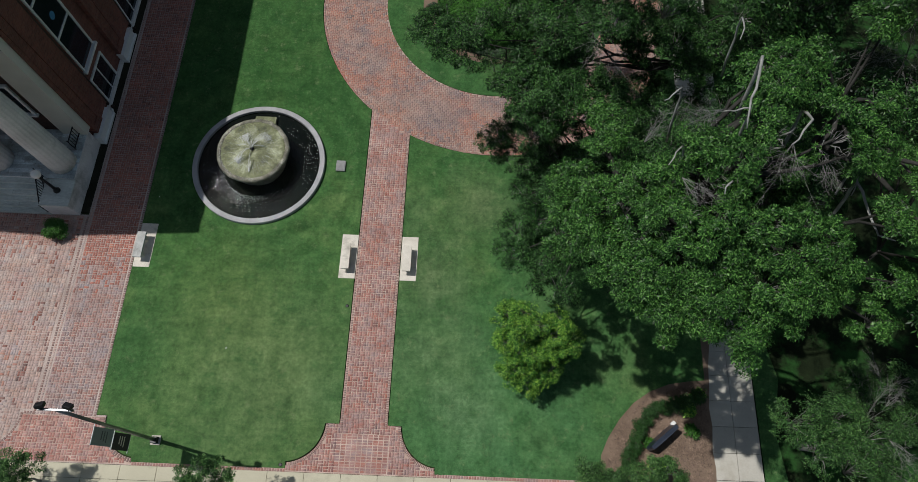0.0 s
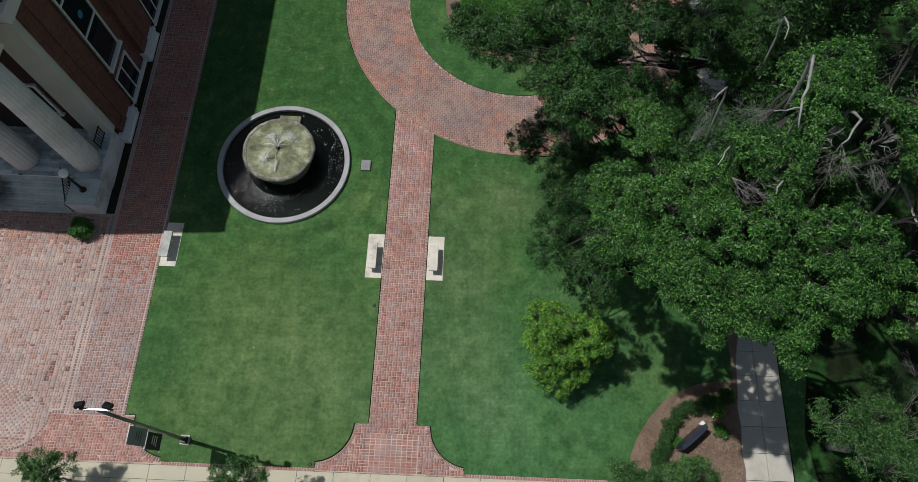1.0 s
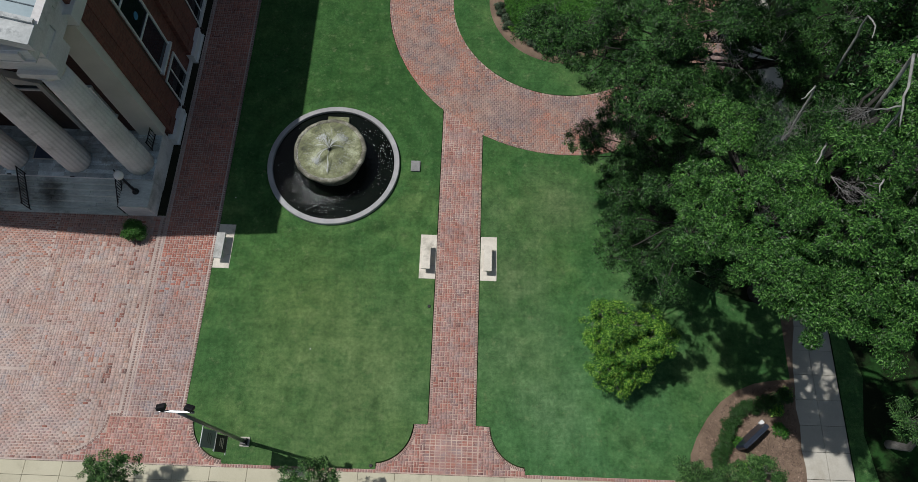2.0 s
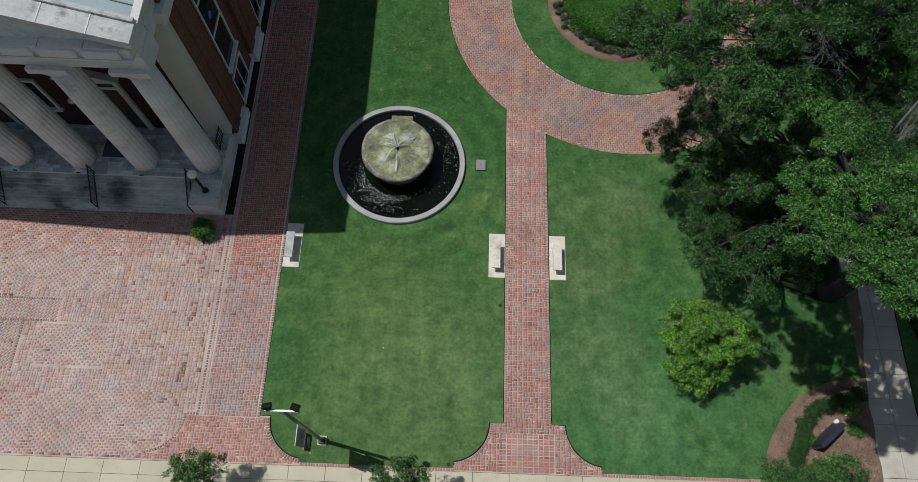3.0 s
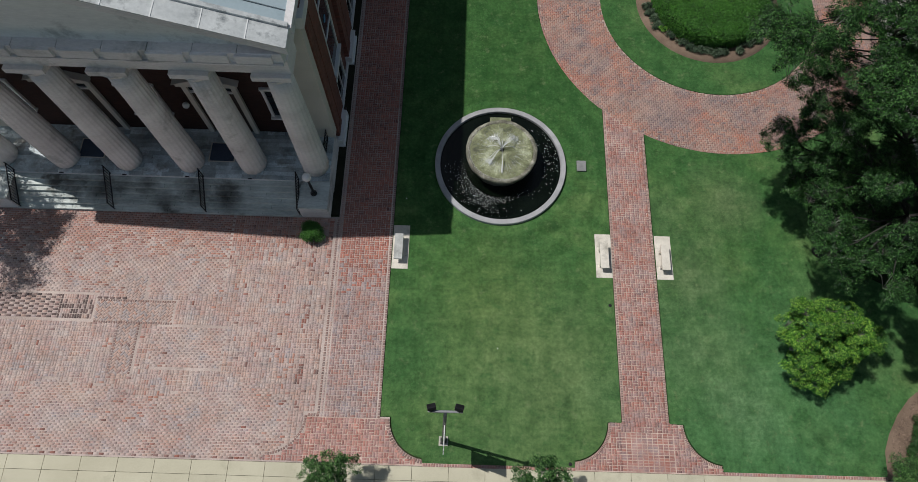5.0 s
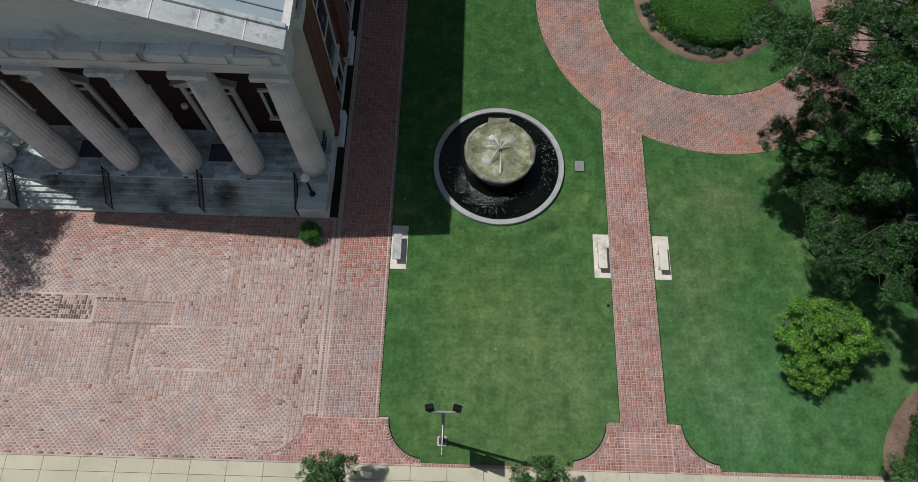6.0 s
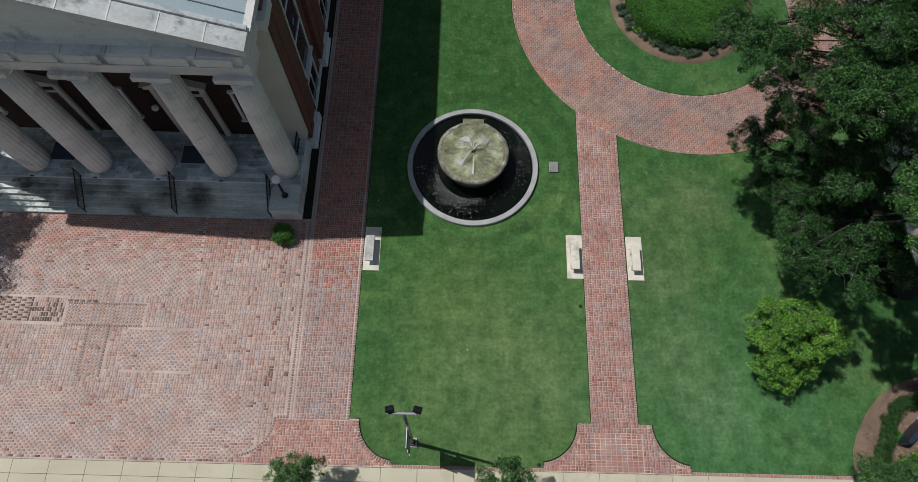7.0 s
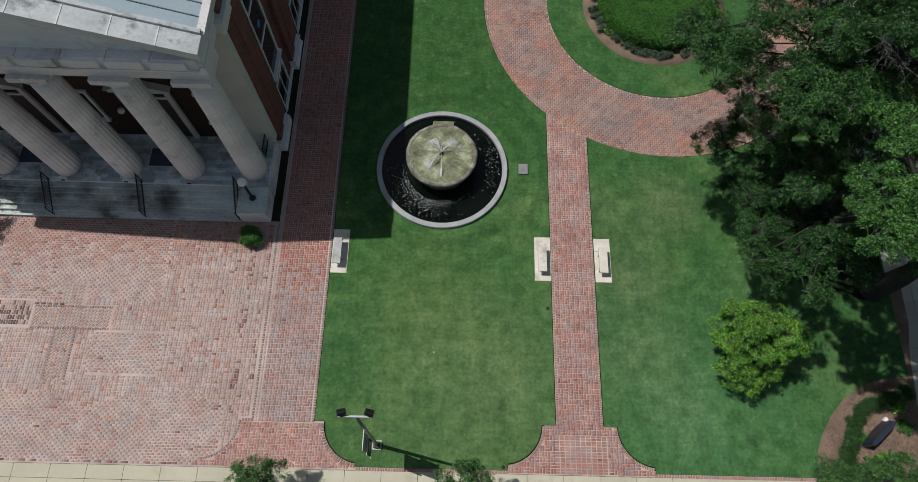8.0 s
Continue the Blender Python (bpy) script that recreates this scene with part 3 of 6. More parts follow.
def herringbone(x0, x1, y0, y1, inside, turn=45, length=0.206, width=0.103, joint=0.012):
    rows = []
    cx, cy = (x0 + x1) / 2, (y0 + y1) / 2
    reach = math.hypot(x1 - x0, y1 - y0) / 2 + length
    n = int(reach / width) + 3
    c, s = math.cos(radians(turn)), math.sin(radians(turn))
    for i in range(-n, n):
        for j in range(-n, n):
            k = (i - j) % 4
            if k == 0:
                u, v, a = (i + 1) * width, (j + 0.5) * width, 0
            elif k == 3:
                u, v, a = (i + 0.5) * width, (j + 1) * width, 90
            else:
                continue
            x, y = cx + u * c - v * s, cy + u * s + v * c
            if x0 < x < x1 and y0 < y < y1 and inside(x, y):
                rows.append((x, y, length - joint, width - joint, turn + a))
    return rows


def soldiers_line(x0, y0, x1, y1, length=0.103, width=0.206):
    """A course of bricks side by side from one point to another, each square to the line."""
    d = math.hypot(x1 - x0, y1 - y0)
    n = max(1, round(d / length))
    a = math.degrees(math.atan2(y1 - y0, x1 - x0))
    return [(x0 + (x1 - x0) * (i + 0.5) / n, y0 + (y1 - y0) * (i + 0.5) / n, d / n - 0.024, width - 0.01, a) for i in range(n)]


def soldiers_arc(cx, cy, r, a0, a1, length=0.103, width=0.206):
    n = max(1, round(abs(radians(a1 - a0)) * r / length))
    rows = []
    for i in range(n):
        a = a0 + (a1 - a0) * (i + 0.5) / n
        rows.append((cx + r * math.cos(radians(a)), cy + r * math.sin(radians(a)), abs(radians(a1 - a0)) * r / n - 0.024, width - 0.01, a + 90))
    return rows


# ---- the ground, lawns and paving ----
RX, RY, R_IN, R_OUT = 1.55, 23.64, 5.49, 8.72          # ring walk round the hedge
WALK_L, WALK_R = -4.16, -2.31                          # brick walk
EDGE, COURT = -13.7, -16.0                             # lawn edge by the side walk, court's border
bm = bmesh.new()
bmesh.ops.create_grid(bm, x_segments=40, y_segments=40, size=900)
bmesh.ops.translate(bm, vec=(0, 0, -0.06), verts=bm.verts[:])
solid("ground", bm, M_GROUND, "dark bare soil and thin grass under trees", "ground", kind="structure")


def on_ring(y, r=R_OUT, side=-1):
    return RX + side * math.sqrt(max(0.0, r * r - (y - RY) ** 2))


def below_ring(x, r=R_OUT):
    return RY - math.sqrt(max(0.0, r * r - (x - RX) ** 2))


def ang(x, y):
    return math.degrees(math.atan2(y - RY, x - RX))


y_l, y_r = below_ring(WALK_L), below_ring(WALK_R)
west_arc = [(on_ring(RY), RY)] + [p for p in arc(RX, RY, R_OUT, 180, ang(WALK_L, y_l) % 360, 30)][1:]
# the west lawn, with rounded corners where the walks open
west = [(EDGE + 0.03, 60), (EDGE + 0.03, 2.68), (-13.26, 2.68)] + arc(-11.78, 2.64, 1.47, 182, 262, 14) + [(-11.95, 1.0)]
west += [(-6.1, 1.0), (-6.1, 1.22)] + arc(-6.25, 2.75, 1.5, -84, -2, 14) + [(-4.72, 2.72), (WALK_L - 0.035, 2.72)]
west += [(WALK_L - 0.035, y_l + 0.05)] + [(x - 0.03, y) for x, y in west_arc[-2::-1]] + [(on_ring(RY) - 0.03, 60)]
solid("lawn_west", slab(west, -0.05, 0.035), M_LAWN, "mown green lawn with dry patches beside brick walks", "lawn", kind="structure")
east_arc = arc(RX, RY, R_OUT, ang(WALK_R, y_r) % 360, 360 + ang(10.3, below_ring(10.26)), 40)
east = [(WALK_R + 0.035, 2.72), (-1.75, 2.72)] + arc(-0.22, 2.75, 1.5, 182, 264, 14) + [(-0.37, 1.22), (-0.37, 1.0), (5.95, 1.0)]
east += [(6.05, 1.95), (6.35, 2.6), (6.85, 3.35), (7.45, 4.0), (8.1, 4.45), (8.9, 4.78), (9.7, 4.93), (10.38, 5.0)]
east += [(10.38, east_arc[-1][1] - 0.03)] + [(x, y - 0.03) for x, y in east_arc[-2:0:-1]] + [(WALK_R + 0.035, y_r - 0.03)]
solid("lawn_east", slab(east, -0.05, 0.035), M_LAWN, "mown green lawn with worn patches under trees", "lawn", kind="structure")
solid("lawn_far_east", slab([(12.36, 0.9), (13.3, 0.9), (13.0, 3.0), (13.4, 5.2), (12.9, 7.2), (12.36, 8.6)], -0.05, 0.03), M_LAWN, "shaded green lawn beyond the concrete path", "lawn", kind="structure")
solid("grove_floor", slab([(12.36, 0.88), (60, 0.88), (60, 60), (12.36, 60)], -0.05, 0.024), M_SHADED_LITTER, "leaf litter and green cover, tree shade in its colour", "ground", kind="structure")
solid("tree_bed", slab([(4.7, 11.0), (5.9, 9.6), (7.0, 9.0), (8.0, 8.5), (9.2, 8.2), (10.3, 8.4), (10.3, 15.2), (7.4, 15.6), (6.0, 14.9), (4.9, 14.2)], -0.03, 0.041), M_SHADED_LITTER, "leaf litter bed round the trunks, tree shade in its colour", "ground", kind="structure")
ring = bmesh.new()
o, n_ = arc(RX, RY, R_IN, 0, 360, 96)[:-1], arc(RX, RY, 3.62, 0, 360, 96)[:-1]
top_o, top_i = [ring.verts.new((x, y, 0.045)) for x, y in o], [ring.verts.new((x, y, 0.05)) for x, y in n_]
low_o = [ring.verts.new((x, y, -0.05)) for x, y in o]
for i in range(96):
    j = (i + 1) % 96
    ring.faces.new((top_o[i], top_o[j], top_i[j], top_i[i]))
    ring.faces.new((low_o[i], low_o[j], top_o[j], top_o[i]))
solid("lawn_ring", ring, M_LAWN, "ring of mown grass round a planted bed", "lawn", kind="structure")
bed = lathe([(3.66, -0.05), (3.66, 0.05), (3.2, 0.09), (1.5, 0.13), (0.2, 0.14)], 72)
for v in bed.verts:
    v.co.x, v.co.y = v.co.x + RX, v.co.y + RY
solid("mulch_bed_round", bed, M_MULCH, "round bed of brown mulch under the hedge", "mulch bed", kind="structure")

# sand beds under the bricks, one sheet for each paved piece
pave_walk = solid("brick_walk", slab([(-6.07, 0.88), (-0.4, 0.88), (-0.4, 1.2)] + arc(-0.22, 2.75, 1.55, 264, 182, 14) + [(-1.8, 2.7), (WALK_R, 2.7), (WALK_R, y_r + 0.1), (WALK_L, y_l + 0.1), (WALK_L, 2.7), (-4.68, 2.7)] + arc(-6.25, 2.75, 1.55, -2, -84, 14) + [(-6.07, 1.2)], -0.05, 0.009), M_SAND,
                  "straight walk of red basket-weave bricks with pale joints", "brick walk", kind="structure")
pave_court = solid("brick_court", slab([(-46, 0.88), (-11.93, 0.88), (-11.93, 1.08)] + arc(-11.78, 2.64, 1.53, 262, 182, 14) + [(-13.3, 2.66), (EDGE, 2.66), (EDGE, 60), (-16.1, 60), (-16.1, 11.1), (-46, 11.1)], -0.05, 0.008), M_COURTSAND,
                   "court of worn pink and red bricks before the portico", "brick court", kind="structure")
rim_o, rim_i = arc(RX, RY, R_OUT, 0, 360, 120)[:-1], arc(RX, RY, R_IN - 0.02, 0, 360, 120)[:-1]
rb = bmesh.new()
vo, vi = [rb.verts.new((x, y, 0.0055)) for x, y in rim_o], [rb.verts.new((x, y, 0.0055)) for x, y in rim_i]
for i in range(120):
    rb.faces.new((vo[i], vo[(i + 1) % 120], vi[(i + 1) % 120], vi[i]))
pave_ring = solid("brick_ring", rb, M_OLDSAND, "curving ring walk of rose-red herringbone bricks", "brick walk", kind="structure")

# concrete paths
front_path = thing("concrete_sidewalk", "tan concrete sidewalk in square-cut slabs by the lawns", "sidewalk", kind="structure")
x = -46.0 + 0.06
while x < 40:
    for y0, y1 in ((0.36, 0.87), (-1.2, 0.35)):
        part("slab", block(x + 0.006, x + 1.394, y0, y1, -0.06, 0.008, 0.008), M_SIDEWALK, front_path)
    x += 1.4
side_path = thing("concrete_path", "pale concrete path of paired square slabs, leaf-shaded", "concrete path", kind="structure")
for j in range(26):
    y = 0.9 + 1.0 * j + 0.32
    for x0 in (10.4, 11.37):
        part("slab", block(x0 + 0.006, x0 + 0.958, y + 0.006, y + 0.994, -0.06, 0.012, 0.008), M_CONCRETE, side_path)
for x0 in (10.4, 11.37):
    part("slab", block(x0 + 0.006, x0 + 0.958, 0.885, 1.21, -0.06, 0.012, 0.008), M_CONCRETE, side_path)
bm = slab([(5.95, 0.9), (10.39, 0.9), (10.39, 5.0), (9.7, 4.93), (8.9, 4.78), (8.1, 4.45), (7.45, 4.0), (6.85, 3.35), (6.35, 2.6), (6.05, 1.95)], -0.05, 0.02)
solid("mulch_bed", bm, M_MULCH, "bed of brown bark mulch with a low hedge", "mulch bed", kind="structure")
strip = [(10.37, 0.9), (10.44, 0.9), (10.5, 1.6), (10.43, 2.3), (10.52, 3.2), (10.46, 3.9), (10.55, 4.7), (10.6, 5.6), (10.72, 6.4), (10.9, 7.2), (10.95, 9.0), (10.37, 9.0)]
solid("mulch_verge", slab(strip, -0.05, 0.021), M_MULCH, "brown mulch spilling over the path's edge", "mulch bed", kind="structure")
solid("soil_strip", block(-16.52, -16.1, 11.2, 60, -0.06, 0.0), M_SOIL, "dark damp soil strip along the building", "soil", kind="structure")

# ---- brick laying ----
flare_l, flare_r = (-6.25, 2.75), (-0.22, 2.75)


def in_walk(x, y):
    return WALK_L + 0.2 < x < WALK_R - 0.19 and y > 2.75 and math.hypot(x - RX, y - RY) > R_OUT + 0.03


def in_flare(x, y):
    if not (0.95 < y < 2.75 and -6.05 < x < -0.42):
        return False
    if WALK_L - 0.4 < x < WALK_R + 0.4:
        return True
    return math.hypot(x - flare_l[0], y - flare_l[1]) > 1.66 if x < WALK_L else math.hypot(x - flare_r[0], y - flare_r[1]) > 1.66


def in_ring(x, y):
    return R_IN + 0.02 < math.hypot(x - RX, y - RY) < R_OUT - (0.0 if WALK_L < x < WALK_R and y < RY else 0.07)


pavers("walk_bricks", basket(WALK_L + 0.11, WALK_R - 0.1, 2.72, 17.4, in_walk), M_WALK, pave_walk)
edge_rows = soldiers_line(WALK_L + 0.055, 2.6, WALK_L + 0.055, y_l, 0.068, 0.1) + soldiers_line(WALK_R - 0.055, 2.6, WALK_R - 0.055, y_r, 0.068, 0.1)
edge_rows += soldiers_arc(*flare_l, 1.61, -84, -2, 0.068, 0.12) + soldiers_arc(*flare_r, 1.61, 182, 264, 0.068, 0.12)
mouth_rows = basket(-6.09, -0.38, 0.92, 2.77, in_flare)
GRID = (-4.26, -2.2, 0.92, 2.36)
near = [(-4.26 + 0.206 * (i + 0.5), 0.92 + 0.206 * (j + 0.5) + k, 0.184, 0.09, 0) for i in range(10) for j in range(7) for k in (-0.0465, 0.0465)]
pavers("mouth_bricks", [r for r in mouth_rows if not (GRID[0] < r[0] < GRID[1] and r[1] < GRID[3])], M_WALK, pave_walk)
pavers("walk_border", edge_rows, M_BORDER, pave_walk, 0.014)
ring_rows = herringbone(RX - 9, RX + 9, RY - 9, RY + 9, in_ring, 0)
pavers("ring_bricks", ring_rows, M_RING, pave_ring)
pavers("ring_border", [r for r in soldiers_arc(RX, RY, R_OUT - 0.05, 0, 360, width=0.1) if not (WALK_L < r[0] < WALK_R and r[1] < RY)], M_RING, pave_ring, 0.019)
for x0, x1 in ((-11.95, -6.08), (-0.39, 5.95)):
    part("edging_bed", block(x0, x1, 0.872, 0.995, -0.05, 0.0085), M_SAND, front_path)
pavers("walk_edging", soldiers_line(-11.95, 0.93, -6.08, 0.93, width=0.12) + soldiers_line(-0.39, 0.93, 5.95, 0.93, width=0.12), M_WALK, front_path, 0.014)


def in_side(x, y):
    return COURT + 0.1 < x < EDGE - 0.12 and y > 2.6


def in_mouth(x, y):
    if not (0.92 < y < 2.6 and x < -11.96):
        return False
    if x < -16.45 and math.hypot(x + 18.1, y - 2.66) < 1.58:
        return False
    return x < EDGE or math.hypot(x + 11.78, y - 2.64) > 1.66


CHECK = (-46, -25.85, 6.2, 7.25)       # dark and light checker
CROSS = (-25.75, -22.5, 6.1, 7.02)     # herringbone bar
STEM = (-24.7, -23.85, 4.0, 8.05)      # herringbone stem


def within(b, x, y, m=0.0):
    return b[0] - m < x < b[1] + m and b[2] - m < y < b[3] + m


def in_court(x, y):
    return x < COURT - 0.12 and 2.75 < y < 11.0 and not within(CHECK, x, y, 0.04) and not within(CROSS, x, y, 0.08) and not within(STEM, x, y, 0.08)


def low_court(x, y):
    return x < -16.6 and (x < -18.0 or math.hypot(x + 18.1, y - 2.66) < 1.42) and 0.92 < y <= 2.75


lot = random.Random(5)
side_rows = [(r, lot.random() < min(1.0, max(0.0, (r[1] - 7.4) / 2.4))) for r in basket(COURT + 0.1, EDGE - 0.1, 2.6, 40, in_side)]
pavers("side_walk_bricks", [r for r, red in side_rows if not red], M_SIDE, pave_court)
pavers("side_walk_red_bricks", [r for r, red in side_rows if red], M_SIDE_RED, pave_court)
pavers("mouth_bricks", basket(-18.2, -11.9, 0.93, 2.62, in_mouth), M_MOUTH, pave_court)
part("mouth_sand", slab([(-16.6, 0.9), (-11.95, 0.9), (-11.95, 1.1)] + arc(-11.78, 2.64, 1.56, 262, 182, 14) + [(-13.34, 2.6), (-16.6, 2.6)], -0.04, 0.0095), M_SAND, pave_court)
lay = random.Random(31)


def coursed(x, y):
    """Where the court is laid in plain courses: before the steps and along the street."""
    edge = 0.5 * math.sin(x * 0.9) + 0.3 * math.sin(x * 2.3 + 1.0)
    return (x < -20.6 + edge and y > 7.3) or (x < -17.4 and y < 3.4 + 0.5 * edge) or (-22.4 + edge < x < -20.3 and 4.3 < y < 6.0)


court_rows = []
for j in range(int((11.08 - 0.93) / 0.103)):
    for i in range(int((34 - 16.0) / 0.206)):
        x, y = -34 + 0.206 * (i + 0.5 + 0.5 * (j % 2)), 0.93 + 0.103 * (j + 0.5)
        if (in_court(x, y) or low_court(x, y)) and x < COURT - 0.25 and coursed(x, y):
            court_rows.append((x, y, 0.194, 0.086, 0))
for i in range(int((34 - 16.0) / 0.206)):
    for j in range(int((11.08 - 0.93) / 0.206)):
        x, y = -34 + 0.206 * (i + 0.5), 0.93 + 0.206 * (j + 0.5)
        if not (in_court(x, y) or low_court(x, y)) or x > COURT - 0.2 or coursed(x, y):
            continue
        # pairs lie and stand by turns, some out of turn
        turned = ((i + j) % 2 == 0) != (lay.random() < 0.22)
        for k in (-0.0515, 0.0515):
            court_rows.append((x + (k if turned else 0), y + (0 if turned else k), 0.193, 0.09, 90 if turned else 0))
stray = random.Random(77)
plain_rows, dark_rows = [], []
for r in court_rows:
    chance = 0.006 + (0.025 if -18.4 < r[0] < -17.35 else 0.0) + (0.36 if -17.2 < r[0] < -16.9 and r[1] > 2.8 else 0.0) + (0.16 if r[0] > -16.5 else 0.0) + (0.4 if r[1] < 1.06 and r[0] < -17 else 0.0) + (0.012 if 8.6 < r[1] < 10.6 else 0.0)
    (dark_rows if stray.random() < chance else plain_rows).append(r)
rust = [(r, lot.random() < min(0.95, max(0.04, (r[1] - 8.7) / 1.4) + 0.12 * math.sin(r[0] * 1.1 + 0.6 * r[1]))) for r in plain_rows if not -17.35 < r[0] < -16.55]
pavers("court_bricks", [r for r, red in rust if not red], M_COURT, pave_court)
pavers("court_rust_bricks", [r for r, red in rust if red], M_COURT_RED, pave_court)
pavers("court_dark_bricks", dark_rows, M_STRAY, pave_court)
court_rows = plain_rows
pavers("tan_strip_bricks", [r for r in court_rows if -17.35 < r[0] < -16.55], M_TAN, pave_court)
check_rows, dark_row = [], []
pick = random.Random(12)
for i in range(38):
    for j in range(10):
        x, y = CHECK[1] - 0.206 * (i + 0.5), CHECK[2] + 0.103 * (j + 0.5)
        if i > 6:
            check_rows.append((x, y, 0.194, 0.091, 0))
            dark_row.append((i + j) % 2 == 0)
        elif j % 2 == 0:
            for k in (-0.0515, 0.0515):
                check_rows.append((x + k, y + 0.0515, 0.091, 0.194, 0))
                dark_row.append(pick.random() < 0.5)
pavers("checker_light_bricks", [r for r, d in zip(check_rows, dark_row) if not d], M_COURT, pave_court)
pavers("checker_dark_bricks", [r for r, d in zip(check_rows, dark_row) if d], M_DARKPAVER, pave_court)
pavers("cross_bricks", herringbone(*CROSS, lambda x, y: not within(STEM, x, y), 45) + herringbone(*STEM, lambda x, y: True, 45), M_CROSS, pave_court)
pavers("court_edge_bricks", soldiers_line(COURT, 2.6, COURT, 40, width=0.1), M_COURT, pave_court, 0.014)
lines = soldiers_line(COURT - 0.12, 2.6, COURT - 0.12, 11.0, width=0.1)
lines += soldiers_line(-16.1, 2.66, -16.55, 2.66, width=0.12) + soldiers_arc(-18.1, 2.66, 1.5, 0, -84, width=0.1)
lines += soldiers_line(CROSS[0], CROSS[2], CROSS[1], CROSS[2], width=0.1) + soldiers_line(CROSS[0], CROSS[3], CROSS[1], CROSS[3], width=0.1)
pavers("dark_row_bricks", [(-25.7 + 0.26 * k, CROSS[3] + 0.1, 0.19, 0.09, 0) for k in range(5)], M_DARKPAVER, pave_court, 0.02)
lines += soldiers_line(STEM[0], STEM[2], STEM[0], CROSS[2], width=0.1) + soldiers_line(STEM[1], STEM[2], STEM[1], CROSS[2], width=0.1)
lines += soldiers_line(EDGE - 0.05, 2.6, EDGE - 0.05, 40, width=0.1) + soldiers_arc(-11.78, 2.64, 1.61, 182, 264, width=0.16)
pavers("court_border", lines, M_BORDER, pave_court, 0.014)

# ---- the building ----
BX0, BX1, MID = -31.4, -16.4, -23.9     # flanks and middle line
FLOOR, WALL_Y, ENT = 1.1, 14.67, 8.22
building = thing("brick_building", "red brick hall with a grey stone portico and six columns", "building", at=(0, 0, 0))
part("wall_front", block(BX0 + 1.1, BX1 - 1.1, WALL_Y, WALL_Y + 0.35, FLOOR, ENT + 0.2), M_SHADED_BRICK, building, "red brick wall behind columns, darkened for porch shade")
part("wall_side", block(BX1 - 0.5, BX1 - 0.14, WALL_Y + 0.205, 44, 0, 10.95), M_BRICK_X, building, "red brick side wall with window bays")
part("wall_side", block(BX0 + 0.14, BX0 + 0.5, WALL_Y + 0.205, 44, 0, 10.95), M_BRICK_X, building)
part("wall_back", block(BX0 + 0.5, BX1 - 0.5, 43.6, 44, 0, ENT), M_BRICK_Y, building)
part("anta", block(BX1 - 1.1, BX1 - 0.02, WALL_Y - 0.2, WALL_Y + 0.2, FLOOR, ENT), M_STUCCO, building, "smooth beige stucco corner pier")
part("anta", block(BX0 + 0.02, BX0 + 1.1, WALL_Y - 0.2, WALL_Y + 0.2, FLOOR, ENT), M_STUCCO, building, "smooth beige stucco corner pier")
part("porch_base", block(BX0, BX1 - 0.06, 12.32, WALL_Y, 0, FLOOR - 0.03), M_STONE, building, "grey stone porch base")
for s in (BX1 - 0.06,):
    part("base_course", block(BX1 - 0.12, BX1 - 0.02, WALL_Y + 0.02, 44, 0, 0.22, 0.01), M_STONE, building)

porch_floor = thing("porch_floor", "blue-grey stone slabs of the porch floor", "floor", kind="structure")
rng = random.Random(4)
y = 12.3
while y < WALL_Y - 0.1:
    x = BX0 + 0.02 - rng.uniform(0, 0.6)
    h = min(0.2, WALL_Y - y)
    while x < BX1 - 0.08:
        w = rng.uniform(0.5, 1.0)
        a, b = max(x, BX0 + 0.02), min(x + w, BX1 - 0.08)
        if b - a > 0.05:
            part("floor_slab", block(a + 0.005, b - 0.005, y + 0.005, y + h - 0.005, FLOOR - 0.03, FLOOR + rng.uniform(-0.002, 0.002), 0.005), M_PORCH, porch_floor)
        x += w
    y += 0.2

steps = thing("stone_steps", "broad weathered grey stone steps with damp stains", "steps", kind="structure")
for i in range(6):
    z1 = FLOOR - FLOOR / 7 * (i + 1)
    y1 = 12.3 - 0.21 * i
    x = BX0 + 1.3
    while x < -17.75:
        w = min(lot.uniform(1.5, 2.4), -17.74 - x)
        w = -17.74 - x if -17.74 - x - w < 0.6 else w
        part("step", block(x + 0.004, x + w - 0.004, y1 - 0.21, y1 + 0.018, 0 if i == 5 else z1 - 0.2, z1 - lot.uniform(0, 0.006), 0.014), M_STEP, steps)
        x += w
    part("nosing", block(BX0 + 1.3, -17.74, y1 - 0.225, y1 - 0.2, z1 - 0.05, z1 + 0.004, 0.01), M_STEP, steps)
for x0, x1 in ((-17.72, -16.48), (BX0 + 0.08, BX0 + 1.3)):
    pier = thing("cheek_block", "low grey stone block beside the steps", "stone block", "step blocks", kind="structure")
    part("block", block(x0, x1, 11.06, 12.32, 0, 0.93, 0.015), M_STONE, pier)
    part("cap", block(x0 - 0.0, x1 + 0.02, 11.04, 12.31, 0.934, 1.0, 0.015), M_STEP, pier)

# columns
FLUTES = 20


def flute(a, z):
    k = (a * FLUTES / (2 * math.pi)) % 1.0
    return 1.0 - 0.042 * math.sin(math.pi * k)


column = thing("column", "tall fluted grey stone Doric column with a square cap", "column", "portico columns", at=(-17.12, 13.04, FLOOR))
shaft = [(0.578 - 0.112 * (i / 10) ** 1.3, 0.02 + i * (ENT - FLOOR - 0.5) / 10) for i in range(11)]
part("shaft", lathe(shaft, FLUTES * 6, flute), M_STONE, column)
top = ENT - FLOOR
